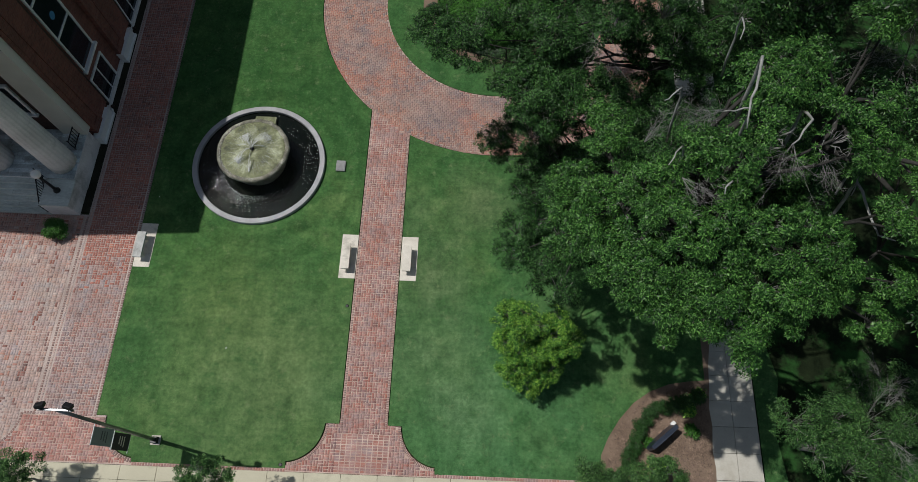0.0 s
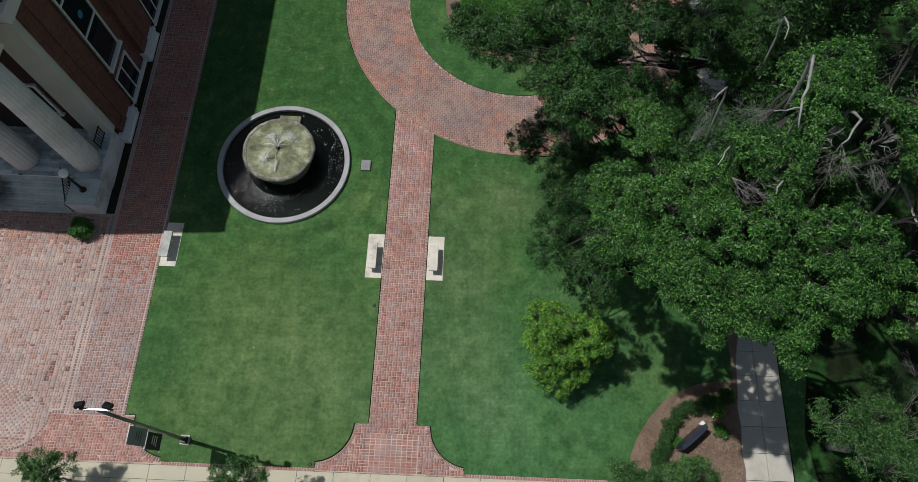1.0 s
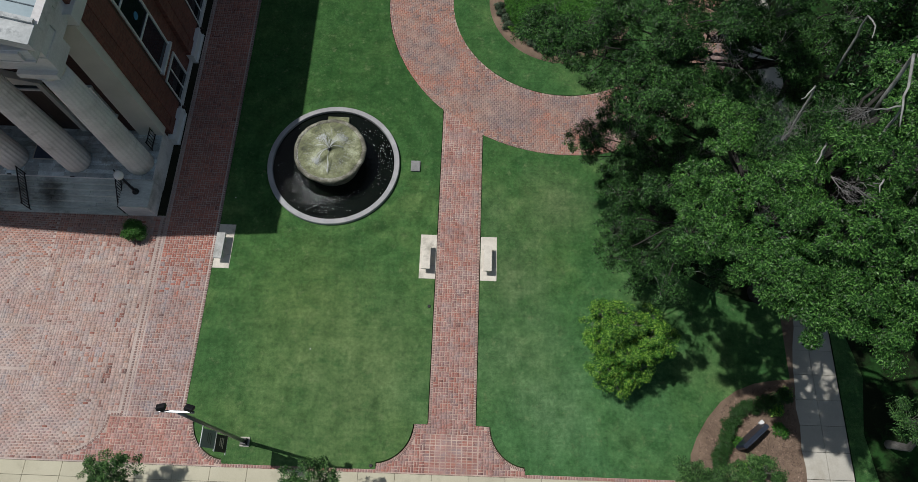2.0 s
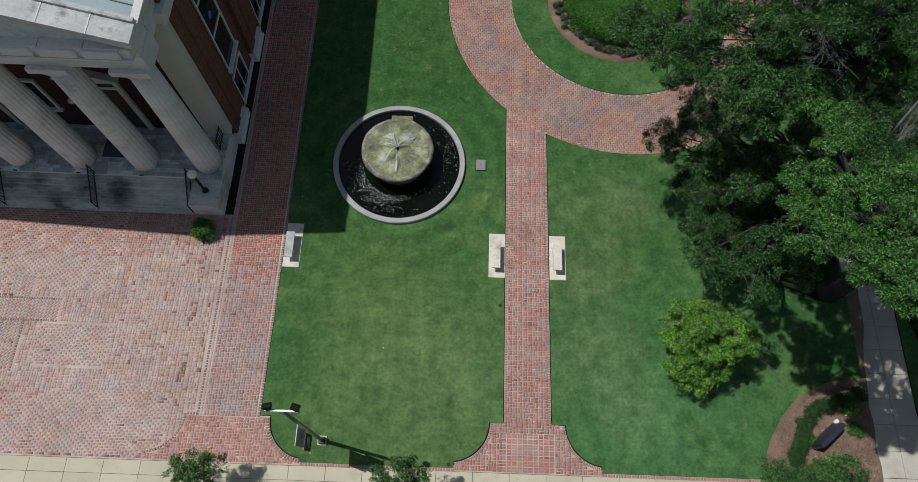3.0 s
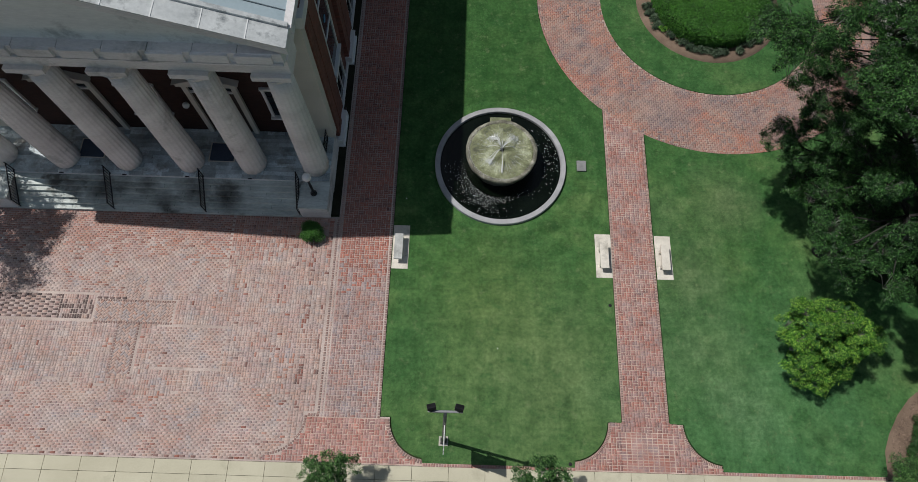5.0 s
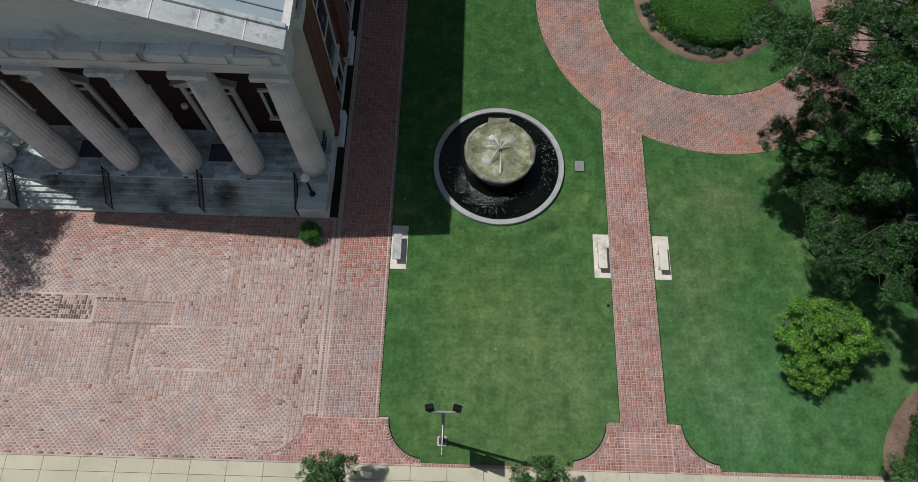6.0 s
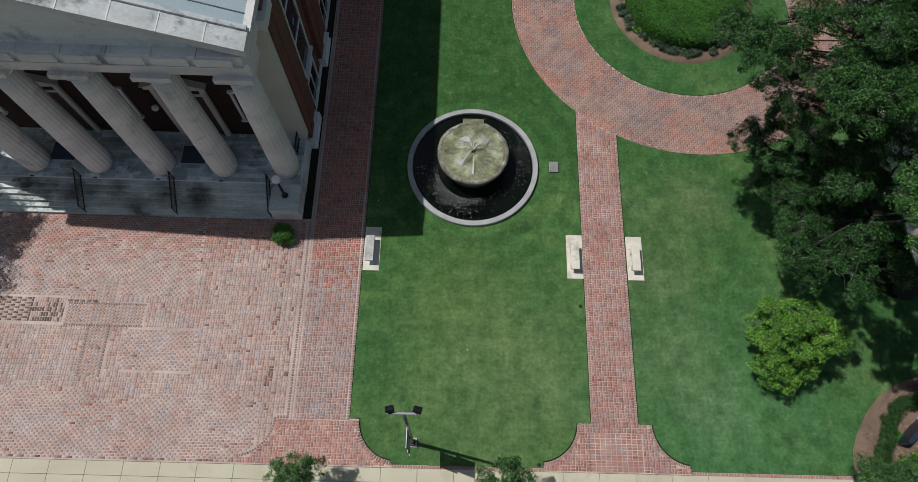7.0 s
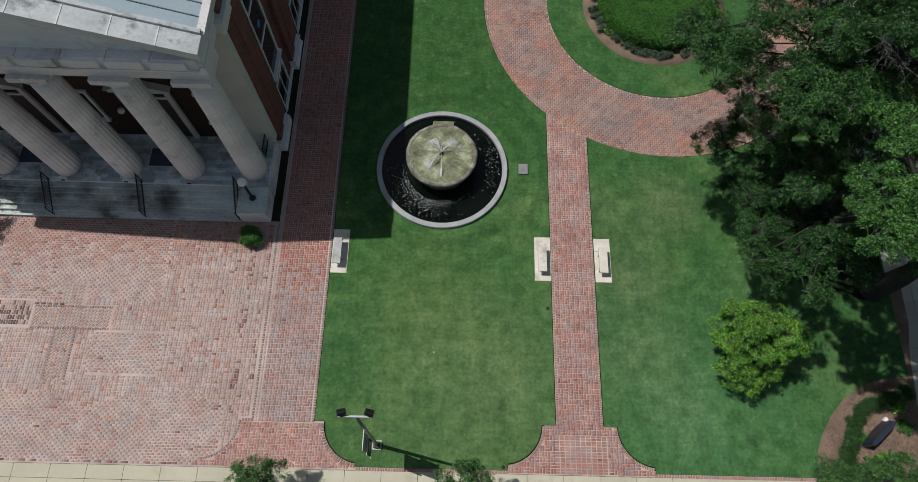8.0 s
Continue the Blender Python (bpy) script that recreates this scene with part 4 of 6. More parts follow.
part("echinus", lathe([(0.46, top - 0.5), (0.475, top - 0.44), (0.5, top - 0.42), (0.56, top - 0.3), (0.6, top - 0.24), (0.58, top - 0.22)], 48), M_STONE, column)
part("abacus", block(-0.72, 0.6, -0.56, 0.74, top - 0.23, top, 0.015), M_STONE, column)
for i in range(1, 6):
    copy_thing(column, pose(-17.12 - 2.7 * i, 13.04, FLOOR))

# entablature, cornice and roof
GEISON, SLOPE = 9.8, 0.338
part("architrave", block(BX0 + 0.1, BX1 - 0.1, 12.66, 13.75, ENT, 8.85, 0.012), M_STONE, building, "grey stone beam over the columns")
part("frieze", block(BX0 + 0.14, BX1 - 0.14, 12.7, 13.7, 8.852, 9.3), M_STONE, building)
for i in range(11):
    part("cornice_block", block(BX0 + 15 / 11 * i + 0.009, BX0 + 15 / 11 * (i + 1) - 0.009, 12.22, 14.2, 9.302, GEISON, 0.02), M_STONE, building, "projecting grey stone cornice block")
for i in range(11):
    cx = -17.24 - i * 1.34
    part("cornice_panel", block(cx - 0.6, cx + 0.53, 12.12, 12.225, 9.42, 9.77, 0.012), M_STONE, building)
part("drip_edge", block(BX0 + 0.02, BX1 - 0.02, 12.13, 12.215, 9.303, 9.37, 0.01), M_STONE, building)
for x0, x1 in ((BX1 - 0.6, BX1 + 0.14), (BX0 - 0.14, BX0 + 0.6)):
    part("coping", block(x0, x1, WALL_Y + 0.3, 44.2, 10.952, 11.1, 0.02), M_STONE, building, "grey stone coping on the side wall")
part("anta_capital", block(BX1 - 1.14, BX1 + 0.1, WALL_Y - 0.17, WALL_Y + 1.0, ENT - 0.02, 8.5, 0.02), M_WHITE, building, "white painted capital")
part("anta_capital_top", block(BX1 - 1.18, BX1 + 0.15, WALL_Y - 0.22, WALL_Y + 1.05, 8.502, 8.8, 0.02), M_WHITE, building)
part("cornice_return", block(BX1 - 1.2, BX1 + 0.02, 14.21, WALL_Y + 0.3, 9.304, GEISON, 0.02), M_STONE, building)
part("frieze_return", block(BX1 - 1.2, BX1 - 0.14, 13.76, WALL_Y + 0.3, ENT + 0.21, 9.3), M_STONE, building)
part("porch_ceiling", block(BX0 + 0.6, BX1 - 0.6, 13.76, WALL_Y - 0.01, ENT + 0.1, ENT + 0.2), M_WHITE, building)
ridge = GEISON + 0.36 + SLOPE * 7.72
tym = bmesh.new()
v = [tym.verts.new(p) for p in ((BX0 + 0.6, 12.54, GEISON - 0.02), (BX1 - 0.6, 12.54, GEISON - 0.02), (MID, 12.54, ridge - 0.1))]
f = tym.faces.new(v)
ext = bmesh.ops.extrude_face_region(tym, geom=[f])
bmesh.ops.translate(tym, vec=(0, 0.7, 0), verts=[g for g in ext["geom"] if isinstance(g, bmesh.types.BMVert)])
bmesh.ops.recalc_face_normals(tym, faces=tym.faces[:])
part("tympanum", tym, M_TYMP, building, "smooth grey stone gable field with streaks")


def sloped(y0, y1, s0, s1, lift, thick, side):
    """A plate on the roof's slope: s runs from the eave (0) to the ridge (7.72), lift is its height over the slope."""
    bm = bmesh.new()
    e = BX1 + 0.22 if side > 0 else BX0 - 0.22
    pts = []
    for s in (s0, s1):
        x = e - side * s
        z = GEISON + 0.36 + SLOPE * s + lift
        pts.append((x, z))
    vs = []
    for yy in (y0, y1):
        for x, z in pts:
            vs.append(bm.verts.new((x, yy, z)))
            vs.append(bm.verts.new((x, yy, z - thick)))
    for q in ((0, 2, 6, 4), (1, 5, 7, 3), (0, 4, 5, 1), (2, 3, 7, 6), (0, 1, 3, 2), (4, 6, 7, 5)):
        bm.faces.new([vs[k] for k in q])
    bmesh.ops.recalc_face_normals(bm, faces=bm.faces[:])
    return bm


for side in (1, -1):
    part("raking_cornice", sloped(12.22, 13.0, 0.0, 7.72, -0.012, 0.34, side), M_STONE, building)
    s = 0.0
    for k in range(7):
        w = 1.2 if k else 1.1
        part("flashing_sheet", sloped(12.18, 12.92, s + 0.004, min(s + w, 7.72) - 0.004, 0.0, 0.03, side), M_LEAD, building, "pale lead flashing with dark streaks")
        s += w
        if s > 7.6:
            break
        part("flashing_seam", sloped(12.175, 12.9, s - 0.014, s + 0.014, 0.014, 0.02, side), M_WHITE, building, "bright folded seam")
    part("flashing_upstand", sloped(12.9, 13.06, 0.02 if side > 0 else 0.02, 7.72, 0.09, 0.1, side), M_LEAD, building)
    part("roof_sheet", sloped(13.05, 14.95, 0.0, 7.72, -0.05, 0.06, side), M_ROOF, building, "pale blue-grey standing-seam metal roof")
    part("roof_sheet", sloped(14.95, 44, 0.7, 7.72, -0.05, 0.06, side), M_ROOF, building, "pale blue-grey standing-seam metal roof")
    for k in range(60):
        yy = 13.55 + 0.52 * k
        part("roof_seam", sloped(yy, yy + 0.03, 0.12 if yy < 14.9 else 0.75, 7.72, -0.02, 0.05, side), M_SEAM, building)
    part("eave_trim", sloped(12.95, 14.9, -0.06, 0.16, -0.01, 0.3, side), M_STONE, building)


# side wall: brick piers on white pedestals, windows between
def side_window(y0, y1, z0, z1, bars, mull, sill=True):
    w = thing("tall_window" if sill else "low_window", "white-framed window with dark glass in brick wall" if sill else "low white-framed basement window with dark glass", "window", kind="structure", at=(BX1 - 0.14, 0, 0))
    part("pane", block(-0.06, -0.045 + 0.06, y0 + 0.06, y1 - 0.06, z0 + 0.05, z1 - 0.05), M_GLASS, w, "dark reflecting glass")
    for a, b in ((y0, y0 + 0.1), (y1 - 0.1, y1)):
        part("jamb", block(0.0, 0.07, a, b, z0, z1, 0.008), M_WHITE, w)
    part("head", block(0.0, 0.07, y0 + 0.102, y1 - 0.102, z1 - 0.1, z1, 0.008), M_WHITE, w)
    for z in bars:
        part("meeting_rail", block(0.0, 0.05, y0 + 0.102, y1 - 0.102, z - 0.045, z + 0.045, 0.006), M_WHITE, w)
    for yy in mull:
        part("mullion", block(0.0, 0.05, yy - 0.03, yy + 0.03, z0 + 0.05, z1 - 0.102, 0.006), M_WHITE, w)
    part("sill", block(0.0, 0.17 if sill else 0.1, y0 - 0.08, y1 + 0.08, z0 - 0.12, z0, 0.01), M_WHITE, w)
    return w


for k in range(6):
    y0 = 14.67 + 4.53 * k
    part("brick_pier", block(BX1 - 0.16, BX1 - 0.0, y0 + (0.21 if k == 0 else 0.02), y0 + 1.9, 0.5, 10.9), M_BRICK_X, building)
    if k:
        part("pier_capital", block(BX1 - 0.1, BX1 + 0.12, y0 - 0.04, y0 + 1.06, ENT, 8.78, 0.02), M_WHITE, building)
    # dark pipe set on the dark line at each pier's far edge
    pipe = thing("downspout", "dark brown upright pipe on the dark line beside the pier", "downspout", "downspouts", at=(BX1 - 0.08, y0 + 1.97, 0))
    part("pipe", block(-0.055, 0.05, -0.05, 0.05, 0.12, 10.9, 0.012), M_PIPE, pipe)
    for zz in (0.5, 3.4, 6.4):
        part("strap", block(-0.056, 0.06, -0.062, 0.062, zz, zz + 0.05), M_PIPE, pipe)
    part("shoe", block(-0.05, 0.2, -0.05, 0.05, 0.02, 0.119, 0.01), M_PIPE, pipe)
    a = y0 + (0.21 if k == 0 else 0.02)
    for b, c, d, e in ((a, a + 0.16, 0.55, ENT - 0.004), (a + 0.64, a + 0.8, 0.55, ENT - 0.004), (a + 0.161, a + 0.639, 0.55, 0.95)):
        part("pilaster_border", block(BX1 - 0.002, BX1 + 0.06, b, c, d, e, 0.006), M_BRICK_X, building)
    part("pilaster_panel", block(BX1 - 0.002, BX1 + 0.045, a + 0.19, a + 0.61, 0.98, ENT - 0.004, 0.006), M_BRICK_X, building)
    ped = thing("white_pedestal", "white painted pedestal under a brick pier", "pedestal", "wall pedestals", kind="structure", at=(BX1, y0, 0))
    part("plinth", block(-0.14, 0.24, -0.04, 1.62, 0, 0.12, 0.01), M_WHITE, ped)
    part("die", block(-0.14, 0.17, 0.0, 1.58, 0.122, 0.46, 0.008), M_WHITE, ped)
    part("cap", block(-0.14, 0.21, -0.03, 1.61, 0.462, 0.55, 0.012), M_WHITE, ped)
    side_window(y0 + 2.2, y0 + 3.78, 2.4, 7.6, (4.38, 6.2), ())
    side_window(y0 + 2.1, y0 + 3.75, 0.12, 1.84, (), (y0 + 2.92,), False)


sticker = thing("window_sticker", "round blue sticker on the dark window glass", "sticker", at=(BX1 - 0.115, 17.6, 5.1))
disc = lathe([(0.17, 0.0), (0.17, 0.004)], 32)
bmesh.ops.transform(disc, matrix=pose(0, 0, 0, 0, 90, 0), verts=disc.verts[:])
part("disc", disc, M_STICKER, sticker)

# front doors and windows in the porch
def door(cx):
    d = thing("porch_door", "tall dark double door in a white pedimented frame", "door", "porch doors", kind="structure", at=(cx, WALL_Y, FLOOR))
    for x0, x1 in ((-0.86, -0.01), (0.01, 0.86)):
        leaf = part("leaf", block(x0, x1, -0.05, -0.004, 0.01, 2.95, 0.008), M_DOOR, d)
        part("handle", tube(bmesh.new(), [(x1 - 0.09 if x0 < 0 else x0 + 0.09, -0.08, 1.0), (x1 - 0.09 if x0 < 0 else x0 + 0.09, -0.08, 1.3)], 0.015, 0.015, 6), M_STEEL, leaf, "steel pull handle")
    part("transom", block(-0.86, 0.86, -0.04, -0.004, 3.06, 3.5), M_GLASS, d, "dark transom glass")
    for a in (-1.08, 0.87):
        part("casing", block(a, a + 0.21, -0.14, -0.003, 0.0, 3.55, 0.01), M_STUCCO, d)
    for z in (2.96, 3.46):
        part("rail", block(-0.868, 0.868, -0.1, -0.003, z, z + 0.09, 0.006), M_WHITE, d)
    part("head", block(-1.2, 1.2, -0.24, -0.003, 3.552, 3.76, 0.015), M_STUCCO, d)
    ped = bmesh.new()
    tri = [ped.verts.new(p) for p in ((-1.3, -0.3, 3.762), (1.3, -0.3, 3.762), (0, -0.3, 4.2))]
    f_ = ped.faces.new(tri)
    ext_ = bmesh.ops.extrude_face_region(ped, geom=[f_])
    bmesh.ops.translate(ped, vec=(0, 0.297, 0), verts=[e for e in ext_["geom"] if isinstance(e, bmesh.types.BMVert)])
    bmesh.ops.recalc_face_normals(ped, faces=ped.faces[:])
    part("pediment", ped, M_STUCCO, d)
    return d


for cx in (-26.62, -20.88):
    door(cx)
for cx, hw in ((MID - 5.5, 0.42), (MID, 0.7), (MID + 5.5, 0.42)):
    w = thing("porch_window", "white-framed sash window in the shaded porch wall", "window", kind="structure", at=(cx, WALL_Y, FLOOR))
    part("pane", block(-hw + 0.06, hw - 0.06, -0.03, -0.004, 1.4, 3.2), M_GLASS, w)
    for a in (-hw - 0.06, hw - 0.06):
        part("jamb", block(a, a + 0.12, -0.1, -0.003, 1.35, 3.25, 0.008), M_WHITE, w)
    part("head", block(-hw - 0.1, hw + 0.1, -0.12, -0.003, 3.252, 3.38, 0.01), M_WHITE, w)
    part("sill", block(-hw - 0.12, hw + 0.12, -0.17, -0.003, 1.25, 1.348, 0.01), M_WHITE, w)
    for z in (1.85, 2.3, 2.75):
        part("glazing_bar", block(-hw + 0.061, hw - 0.061, -0.05, -0.032, z - 0.018, z + 0.018), M_PIPE, w)
    part("glazing_bar", block(-0.015, 0.015, -0.055, -0.034, 1.35, 3.25), M_PIPE, w)
for cx in (MID + 1.75,):
    s = thing("wall_lamp", "white glass globe lamp on the porch wall", "wall lamp", at=(cx, WALL_Y, 3.4))
    part("globe", lathe([(0.01, -0.14), (0.1, -0.11), (0.14, -0.02), (0.13, 0.06), (0.07, 0.13), (0.01, 0.14)], 24, at=(0, -0.26, 0)), M_GLOBE, s)
    part("bracket", tube(bmesh.new(), [(0, -0.003, -0.25), (0, -0.15, -0.27), (0, -0.26, -0.14)], 0.025, 0.025), M_IRON, s)
for cx in (-21.3, -26.95):
    mat = thing("doormat", "dark blue mat with a pale edge on the porch", "doormat", "doormats", at=(cx + 0.05, 13.53, FLOOR + 0.004))
    part("backing", block(-0.58, 0.58, -0.47, 0.48, 0, 0.01, 0.004), M_LIMESTONE, mat, "pale grey rubber edge")
    part("mat_top", block(-0.52, 0.52, -0.42, 0.44, 0.011, 0.02, 0.004), M_MAT, mat)
for cx in (-19.9, -22.6, -25.3, -28.0):
    part("riser_vent", block(cx - 0.09, cx + 0.09, 12.29, 12.335, FLOOR - 0.03, FLOOR + 0.006), M_IRON, steps, "small black vent slot")


def railing(points, name, label, at):
    """Iron railing along two points at the foot of its posts: top and bottom rail, bars, posts."""
    r = thing(name, label, "railing", "step railings", at=at)
    a, b = Vector(points[0]), Vector(points[1])
    up = Vector((0, 0, 0.66))
    for p in (a, b):
        part("post", tube(bmesh.new(), [p, p + up + Vector((0, 0, 0.06))], 0.026, 0.026, 6), M_IRON, r)
    for h in (0.1, 0.64):
        part("rail", tube(bmesh.new(), [a + Vector((0, 0, h)), b + Vector((0, 0, h))], 0.028, 0.028, 6), M_IRON, r)
    n = max(4, int((b - a).length / 0.13))
    for i in range(1, n):
        p = a.lerp(b, i / n)
        part("baluster", tube(bmesh.new(), [p + Vector((0, 0, 0.1)), p + Vector((0, 0, 0.64))], 0.016, 0.016, 5), M_IRON, r)
    return r


first = railing(((0, 0, 0), (0, -1.25, -FLOOR + 0.16)), "stair_railing", "black iron railing down the stone steps", (-25.9, 12.34, FLOOR))
for x in (-21.9, -17.8, -30.0):
    copy_thing(first, pose(x, 12.34, FLOOR))
railing(((0, 0, 0), (0, -0.85, 0)), "porch_railing", "black iron railing at the porch side", (-16.75, WALL_Y - 0.1, FLOOR))

# post lamp on the step block
lamp = thing("post_lamp", "short black post lamp with a white globe", "lamp", at=(-17.1, 11.75, 1.0))
part("base", lathe([(0.14, 0), (0.14, 0.06), (0.08, 0.12), (0.065, 0.2)], 20), M_IRON, lamp)
part("post", lathe([(0.065, 0.2), (0.055, 0.7), (0.05, 1.2), (0.07, 1.24), (0.09, 1.32)], 20), M_IRON, lamp)
part("globe", lathe([(0.05, 1.32), (0.14, 1.38), (0.19, 1.5), (0.19, 1.56), (0.14, 1.67), (0.04, 1.72)], 28), M_GLOBE, lamp)

# ---- fountain ----
FX, FY = -9.02, 13.93
fountain = thing("fountain", "round stone fountain with a mossy drum in dark water", "fountain", at=(FX, FY, 0))
rim = bmesh.new()
prof = [(2.98, 0.0), (2.98, 0.17), (2.96, 0.2), (2.755, 0.2), (2.74, 0.17), (2.74, 0.02)]
rings = [[rim.verts.new((r * math.cos(2 * math.pi * i / 96), r * math.sin(2 * math.pi * i / 96), z)) for i in range(96)] for r, z in prof]
for lo, hi in zip(rings, rings[1:]):
    for i in range(96):
        rim.faces.new((lo[i], lo[(i + 1) % 96], hi[(i + 1) % 96], hi[i]))
part("rim", rim, M_GRANITE, fountain, "smooth grey granite rim")
part("water", lathe([(2.745, 0.02), (2.745, 0.06)], 96), M_WATER, fountain, "dark rippling water")


def rough_edge(a, z):
    return 1.0 + 0.008 * math.sin(5 * a + z) + 0.005 * math.sin(17 * a) + 0.003 * math.sin(41 * a + 9 * z)


part("drum", lathe([(1.22, 0.0), (1.28, 0.3), (1.42, 0.7), (1.53, 0.92), (1.58, 1.03), (1.58, 1.1), (1.55, 1.15), (1.47, 1.17), (1.41, 1.16), (1.39, 1.1)], 96, rough_edge, at=(-0.03, 0.14, 0)), M_DRUM, fountain, "rough wet grey stone drum")
part("drum_top", lathe([(1.42, 1.11), (1.38, 1.135), (1.33, 1.145), (1.25, 1.145), (0.9, 1.15), (0.5, 1.16), (0.16, 1.2), (0.05, 1.2)], 72, rough_edge, at=(-0.03, 0.14, 0)), M_MOSS, fountain, "yellow-green algae on the wet stone top")
part("nozzle", lathe([(0.09, 1.18), (0.09, 1.24), (0.05, 1.26), (0.035, 1.32)], 16, at=(-0.03, 0.14, 0)), M_IRON, fountain)
part("pump_box", block(-0.5, 0.48, 2.02, 2.42, 0.02, 0.22, 0.03), M_MOSS, fountain, "mossy stone box in the water")
g_ = random.Random(21)
# (bearing, reach, height of the arc, strands, spread in degrees)
JETS = ((122, 0.85, 1.2, 13, 15), (48, 0.95, 1.2, 12, 14), (165, 0.7, 0.9, 4, 5), (8, 0.65, 0.9, 4, 5), (228, 0.9, 1.1, 10, 8), (271, 1.1, 0.7, 4, 2), (88, 0.6, 1.0, 5, 8))
for a, reach, rise, strands, wide in JETS:
    jet = bmesh.new()
    for k in range(strands):
        b_ = radians(a + g_.uniform(-wide, wide))
        r_ = reach * g_.uniform(0.82, 1.08)
        dx, dy = math.cos(b_), math.sin(b_)
        arcp = [(-0.03 + dx * r_ * u, 0.14 + dy * r_ * u, 1.3 + rise * u * (1 - u) - 0.13 * u) for u in (i / 9 for i in range(10))]
        tube(jet, arcp, 0.003, g_.uniform(0.005, 0.009) if strands > 2 else 0.012, 5)
    part("water_jet", jet, M_SPRAY, fountain, "white fan of water arcs")
film = bmesh.new()
for k in range(190):
    b_, r0, r1 = radians(g_.uniform(0, 360)), g_.uniform(0.25, 0.9), g_.uniform(0.2, 0.45)
    dx, dy = math.cos(b_), math.sin(b_)
    tube(film, [(-0.03 + dx * r, 0.14 + dy * r, 1.163 - 0.012 * r) for r in (r0, r0 + r1 * 0.5, r0 + r1)], 0.0015, g_.uniform(0.002, 0.0045), 3)
tagged(part("water_film", film, M_SPRAY, fountain, "thin streaks of running water"), kind="stuff")
spray_and_glints = bmesh.new()
for k in range(2900):
    if k < 800:
        a, reach, rise, strands, wide = JETS[(0, 1, 4, 0, 1, 4, 5)[k % 7]]
        u = 1.0 - abs(g_.gauss(0, 0.2))
        a, rr = radians(a + g_.gauss(0, wide * 0.75)), reach * max(0.3, u)
        p = (-0.03 + rr * math.cos(a), 0.14 + rr * math.sin(a), 1.165 + abs(g_.gauss(0, 0.03)))
        s_ = g_.uniform(0.004, 0.012)
        along = math.degrees(a)
    elif k < 1400:
        # white flecks put in for the wet highlight on the drum's lip
        a = radians(g_.gauss(225, 50))
        rr = g_.uniform(1.4, 1.58)
        p = (-0.03 + rr * math.cos(a), 0.14 + rr * math.sin(a), 1.165 if rr < 1.5 else 1.15 - (rr - 1.5))
        s_ = g_.uniform(0.003, 0.008)
        along = math.degrees(a) + 90
    else:
        # white flecks put in for sun glints on the pool
        a, rr = (radians(g_.gauss(236, 28)), 1.62 + min(0.95, abs(g_.gauss(0, 0.42)))) if k % 4 else (radians(g_.gauss(18, 26)), g_.uniform(2.0, 2.68))
        p = (rr * math.cos(a), rr * math.sin(a), 0.063)
        s_ = 0.0015 + 0.0105 * g_.random() ** 3
        along = math.degrees(a) + 90 + g_.uniform(-25, 25)
    m_ = Matrix.Translation(p) @ pose(0, 0, 0, 0, 0, along) @ Matrix.Diagonal((s_ * g_.uniform(1.0, 3.4), s_, s_ * 0.5, 1))
    bmesh.ops.create_icosphere(spray_and_glints, subdivisions=1, radius=1.0, matrix=m_)
tagged(part("spray_and_glints", spray_and_glints, M_SPRAY, fountain, "white splashes and bubbles of falling water, and sun glints as flecks"), kind="stuff")

# ---- benches ----
for bx, side in ((-4.53, 1), (-1.92, -1), (-13.31, 1)):
    y0 = 8.68 if bx > -10 else 8.8
    pad = thing("bench_pad", "pale stone pad under a bench at the lawn edge", "stone pad", "bench pads", kind="structure", at=(bx, y0, 0))
    part("stone", block(-0.35, 0.35, 0, 0.6, 0.0, 0.05, 0.008), M_LIMESTONE, pad)
    part("stone", block(-0.35, 0.35, 0.606, 1.4, 0.0, 0.05, 0.008), M_LIMESTONE, pad)
    part("stone", block(-0.35, 0.35, 1.406, 2.0, 0.0, 0.05, 0.008), M_LIMESTONE, pad)
    bench = thing("stone_bench", "backless pale stone bench on a stone pad" if bx > -10 else "backless weathered grey stone bench on a stone pad", "bench", "stone benches", at=(bx - 0.06, y0 + 0.3, 0.05))
    part("seat", block(-0.18, 0.18, 0.0, 1.15, 0.34, 0.43, 0.012), M_LIMESTONE if bx > -10 else M_GREYBENCH, bench)
    for yy in (0.15, 0.85):
        part("leg", block(-0.15, 0.15, yy, yy + 0.15, 0, 0.34, 0.012), M_LIMESTONE, bench)
plq = thing("ground_plaque", "small grey stone marker set in the lawn", "plaque", at=(-5.32, 14.0, 0.03))
part("stone", block(-0.21, 0.21, -0.26, 0.26, 0, 0.09, 0.012), M_PLATE, plq)
part("plate", block(-0.17, 0.17, -0.21, 0.21, 0.092, 0.1), M_PLATE, plq)
for k in range(4):
    part("text_bar", block(-0.11, 0.11, 0.12 - 0.08 * k, 0.145 - 0.08 * k, 0.101, 0.104), M_PLATE, plq)

# ---- light pole with banners ----
pole = thing("light_pole", "tall grey steel pole with twin floodlights and banners", "light pole", at=(-11.17, 1.82, 0.0))
part("footing", block(-0.18, 0.18, -0.18, 0.18, 0, 0.09, 0.015), M_CONCRETE, pole, "square concrete footing")
part("base_box", block(-0.12, 0.12, -0.12, 0.12, 0.09, 0.3, 0.015), M_IRON, pole)
LEAN_X, LEAN_Y = 0.012, 0.055


def off(z):
    return LEAN_X * z, LEAN_Y * z


